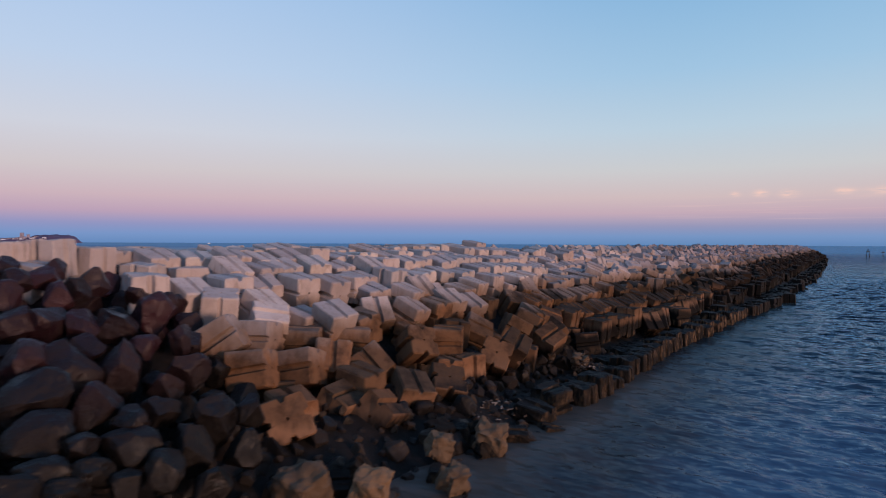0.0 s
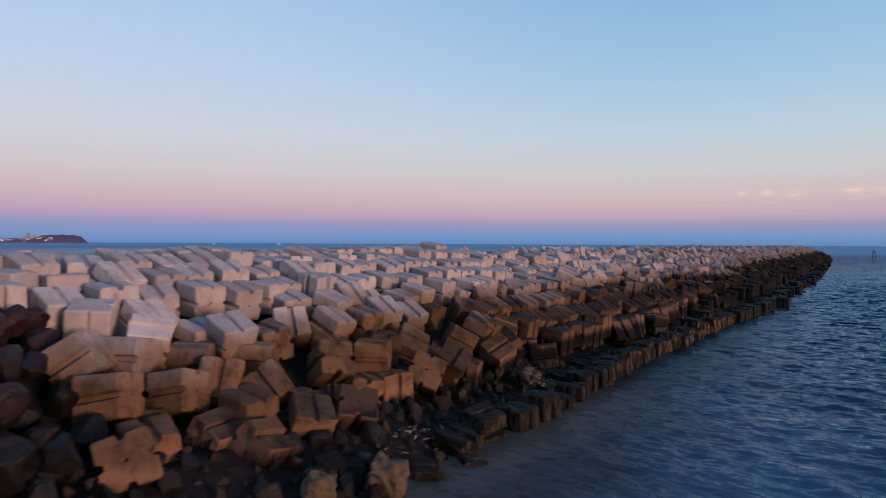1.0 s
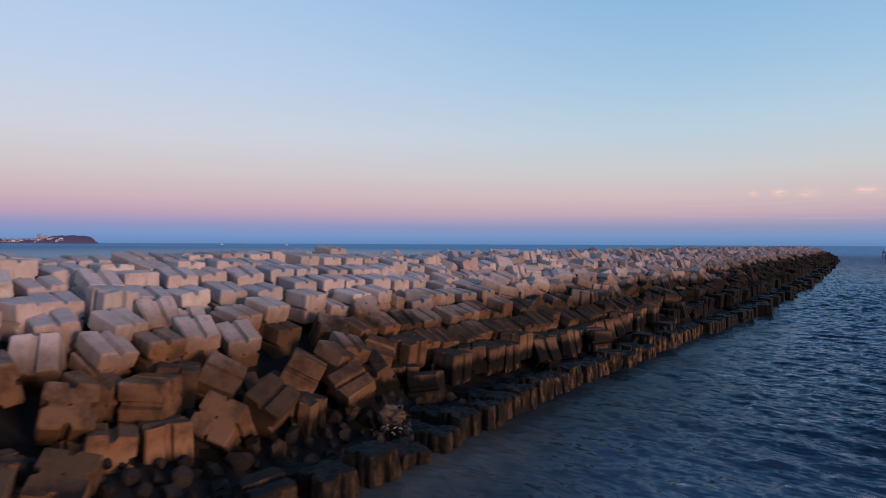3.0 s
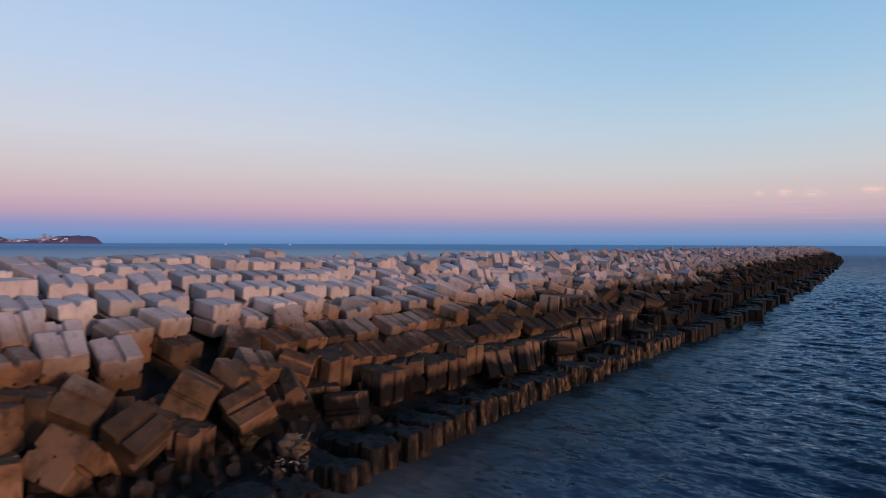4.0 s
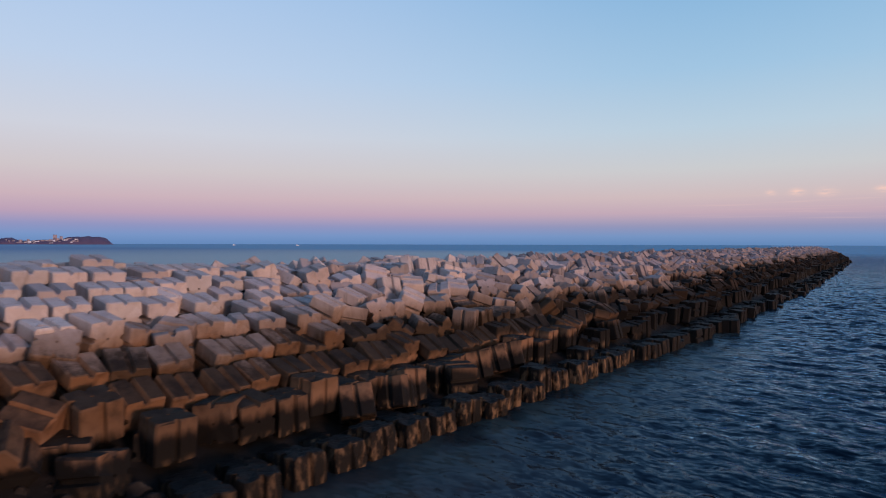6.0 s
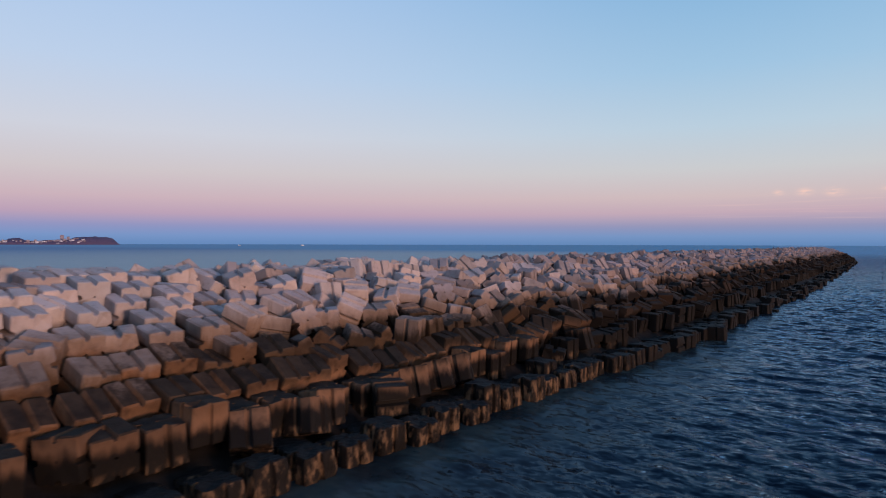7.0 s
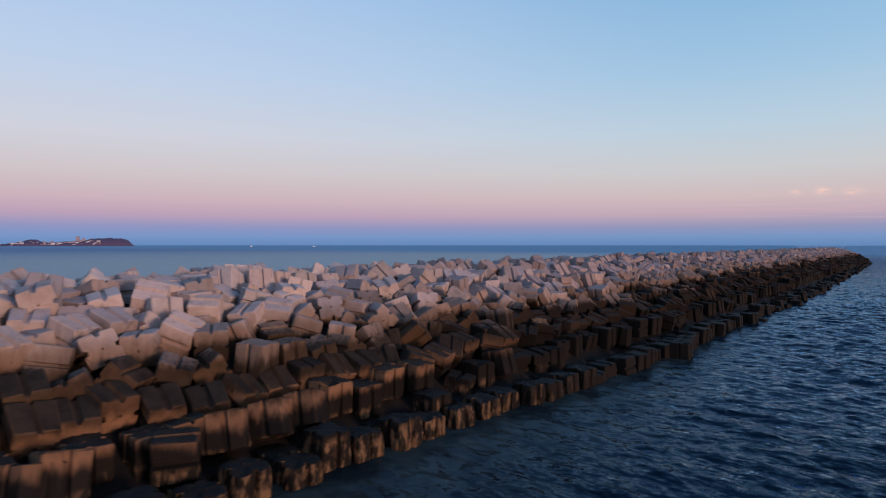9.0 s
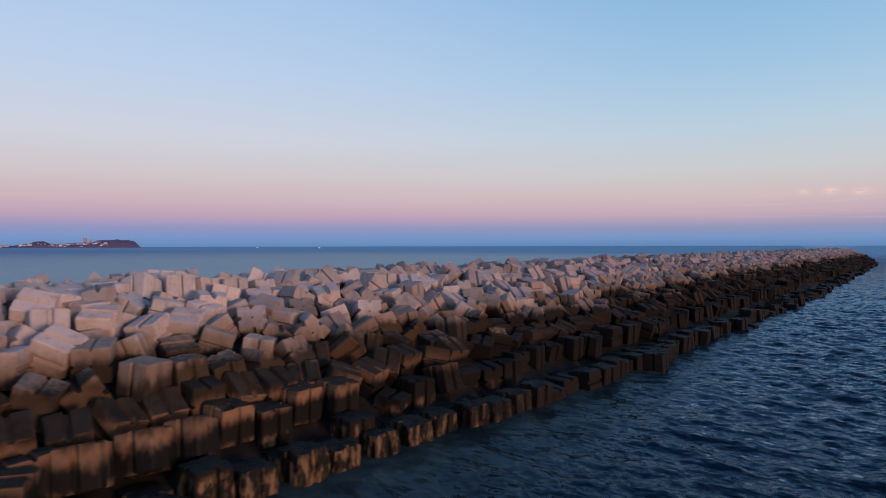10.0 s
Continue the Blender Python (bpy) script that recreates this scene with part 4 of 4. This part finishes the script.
PLASTER, PLASTER_WARM = plain("pale_plaster", (0.55, 0.60, 0.72), 0.9), plain("pink_plaster", (0.30, 0.28, 0.36), 0.9)
ROOF, PANE = plain("dull_roof", (0.09, 0.065, 0.085), 0.9), plain("dark_pane", (0.03, 0.035, 0.045), 0.2)
POST, HULL = plain("weathered_timber", (0.035, 0.03, 0.03), 0.9), plain("white_hull", (0.75, 0.75, 0.75), 0.5)
make_headland()
town = random.Random(8)
for i in range(105):
    d = town.uniform(-560, 70)
    far_building(d, town.uniform(-80, -35), town.uniform(6, 15), town.uniform(6, 12), town.choice((3.5, 3.5, 5, 7, 9)), i, "small pale house in the far town on the headland")
far_building(-22, -20, 16, 12, 24, 93, "tall pale tower block above the far town")
far_building(2, -15, 12, 12, 15, 92, "tall pale tower block above the far town")


def marker_post(x, y, legs, tall):
    mark = tagged(new("marker_post"), "dark timber marker posts standing in the sea", "marker post", "sea marker posts")
    mark.location = (x, y, 0)
    for i in range(legs):
        bm = bmesh.new()
        s = (i - (legs - 1) / 2) * 2.2
        stick_mesh(bm, Vector((s, 0, -3)), Vector((s * 0.25, 0, tall)), 0.32, Vector((0, 0, 0)))
        part("post", bm, POST, mark)
    bm = bmesh.new()
    box(bm, -0.9, 0.9, -0.3, 0.3, tall * 0.62, tall * 0.72)
    part("crossbeam", bm, POST, mark)


marker_post(-11.5, 452.0, 2, 4.6)
marker_post(-4.5, 462.0, 1, 3.8)


def boat(bearing, away):
    ob = tagged(new("boat"), "small white boat far out on the water", "boat", "boats")
    ob.matrix_world = pose(16 - math.sin(radians(bearing)) * away, 44 + math.cos(radians(bearing)) * away, 0, 0, 0, bearing)
    bm = bmesh.new()
    ring = [(-5, 0), (-4.6, 1.3), (0, 1.6), (3.5, 1.2), (5.5, 0), (3.5, -1.2), (0, -1.6), (-4.6, -1.3)]
    low, high = [bm.verts.new((x * 0.85, y * 0.7, -0.6)) for x, y in ring], [bm.verts.new((x, y, 1.3)) for x, y in ring]
    for i in range(8):
        bm.faces.new((low[i], low[(i + 1) % 8], high[(i + 1) % 8], high[i]))
    bm.faces.new(high)
    bm.faces.new(low[::-1])
    part("hull", bm, HULL, ob)
    bm = bmesh.new()
    box(bm, -2.0, 1.2, -1.0, 1.0, 1.3, 3.2)
    part("cabin", bm, HULL, ob)


boat(52.8, 2100)
boat(58.1, 2400)

# a block that stands out of the line into the water, and its fellow farther on
lay(-0.35, 86.4, 0.4, UP, 0, 8, 0)
lay(-2.5, 110.6, 0.35, UP, 0, -6, 0)
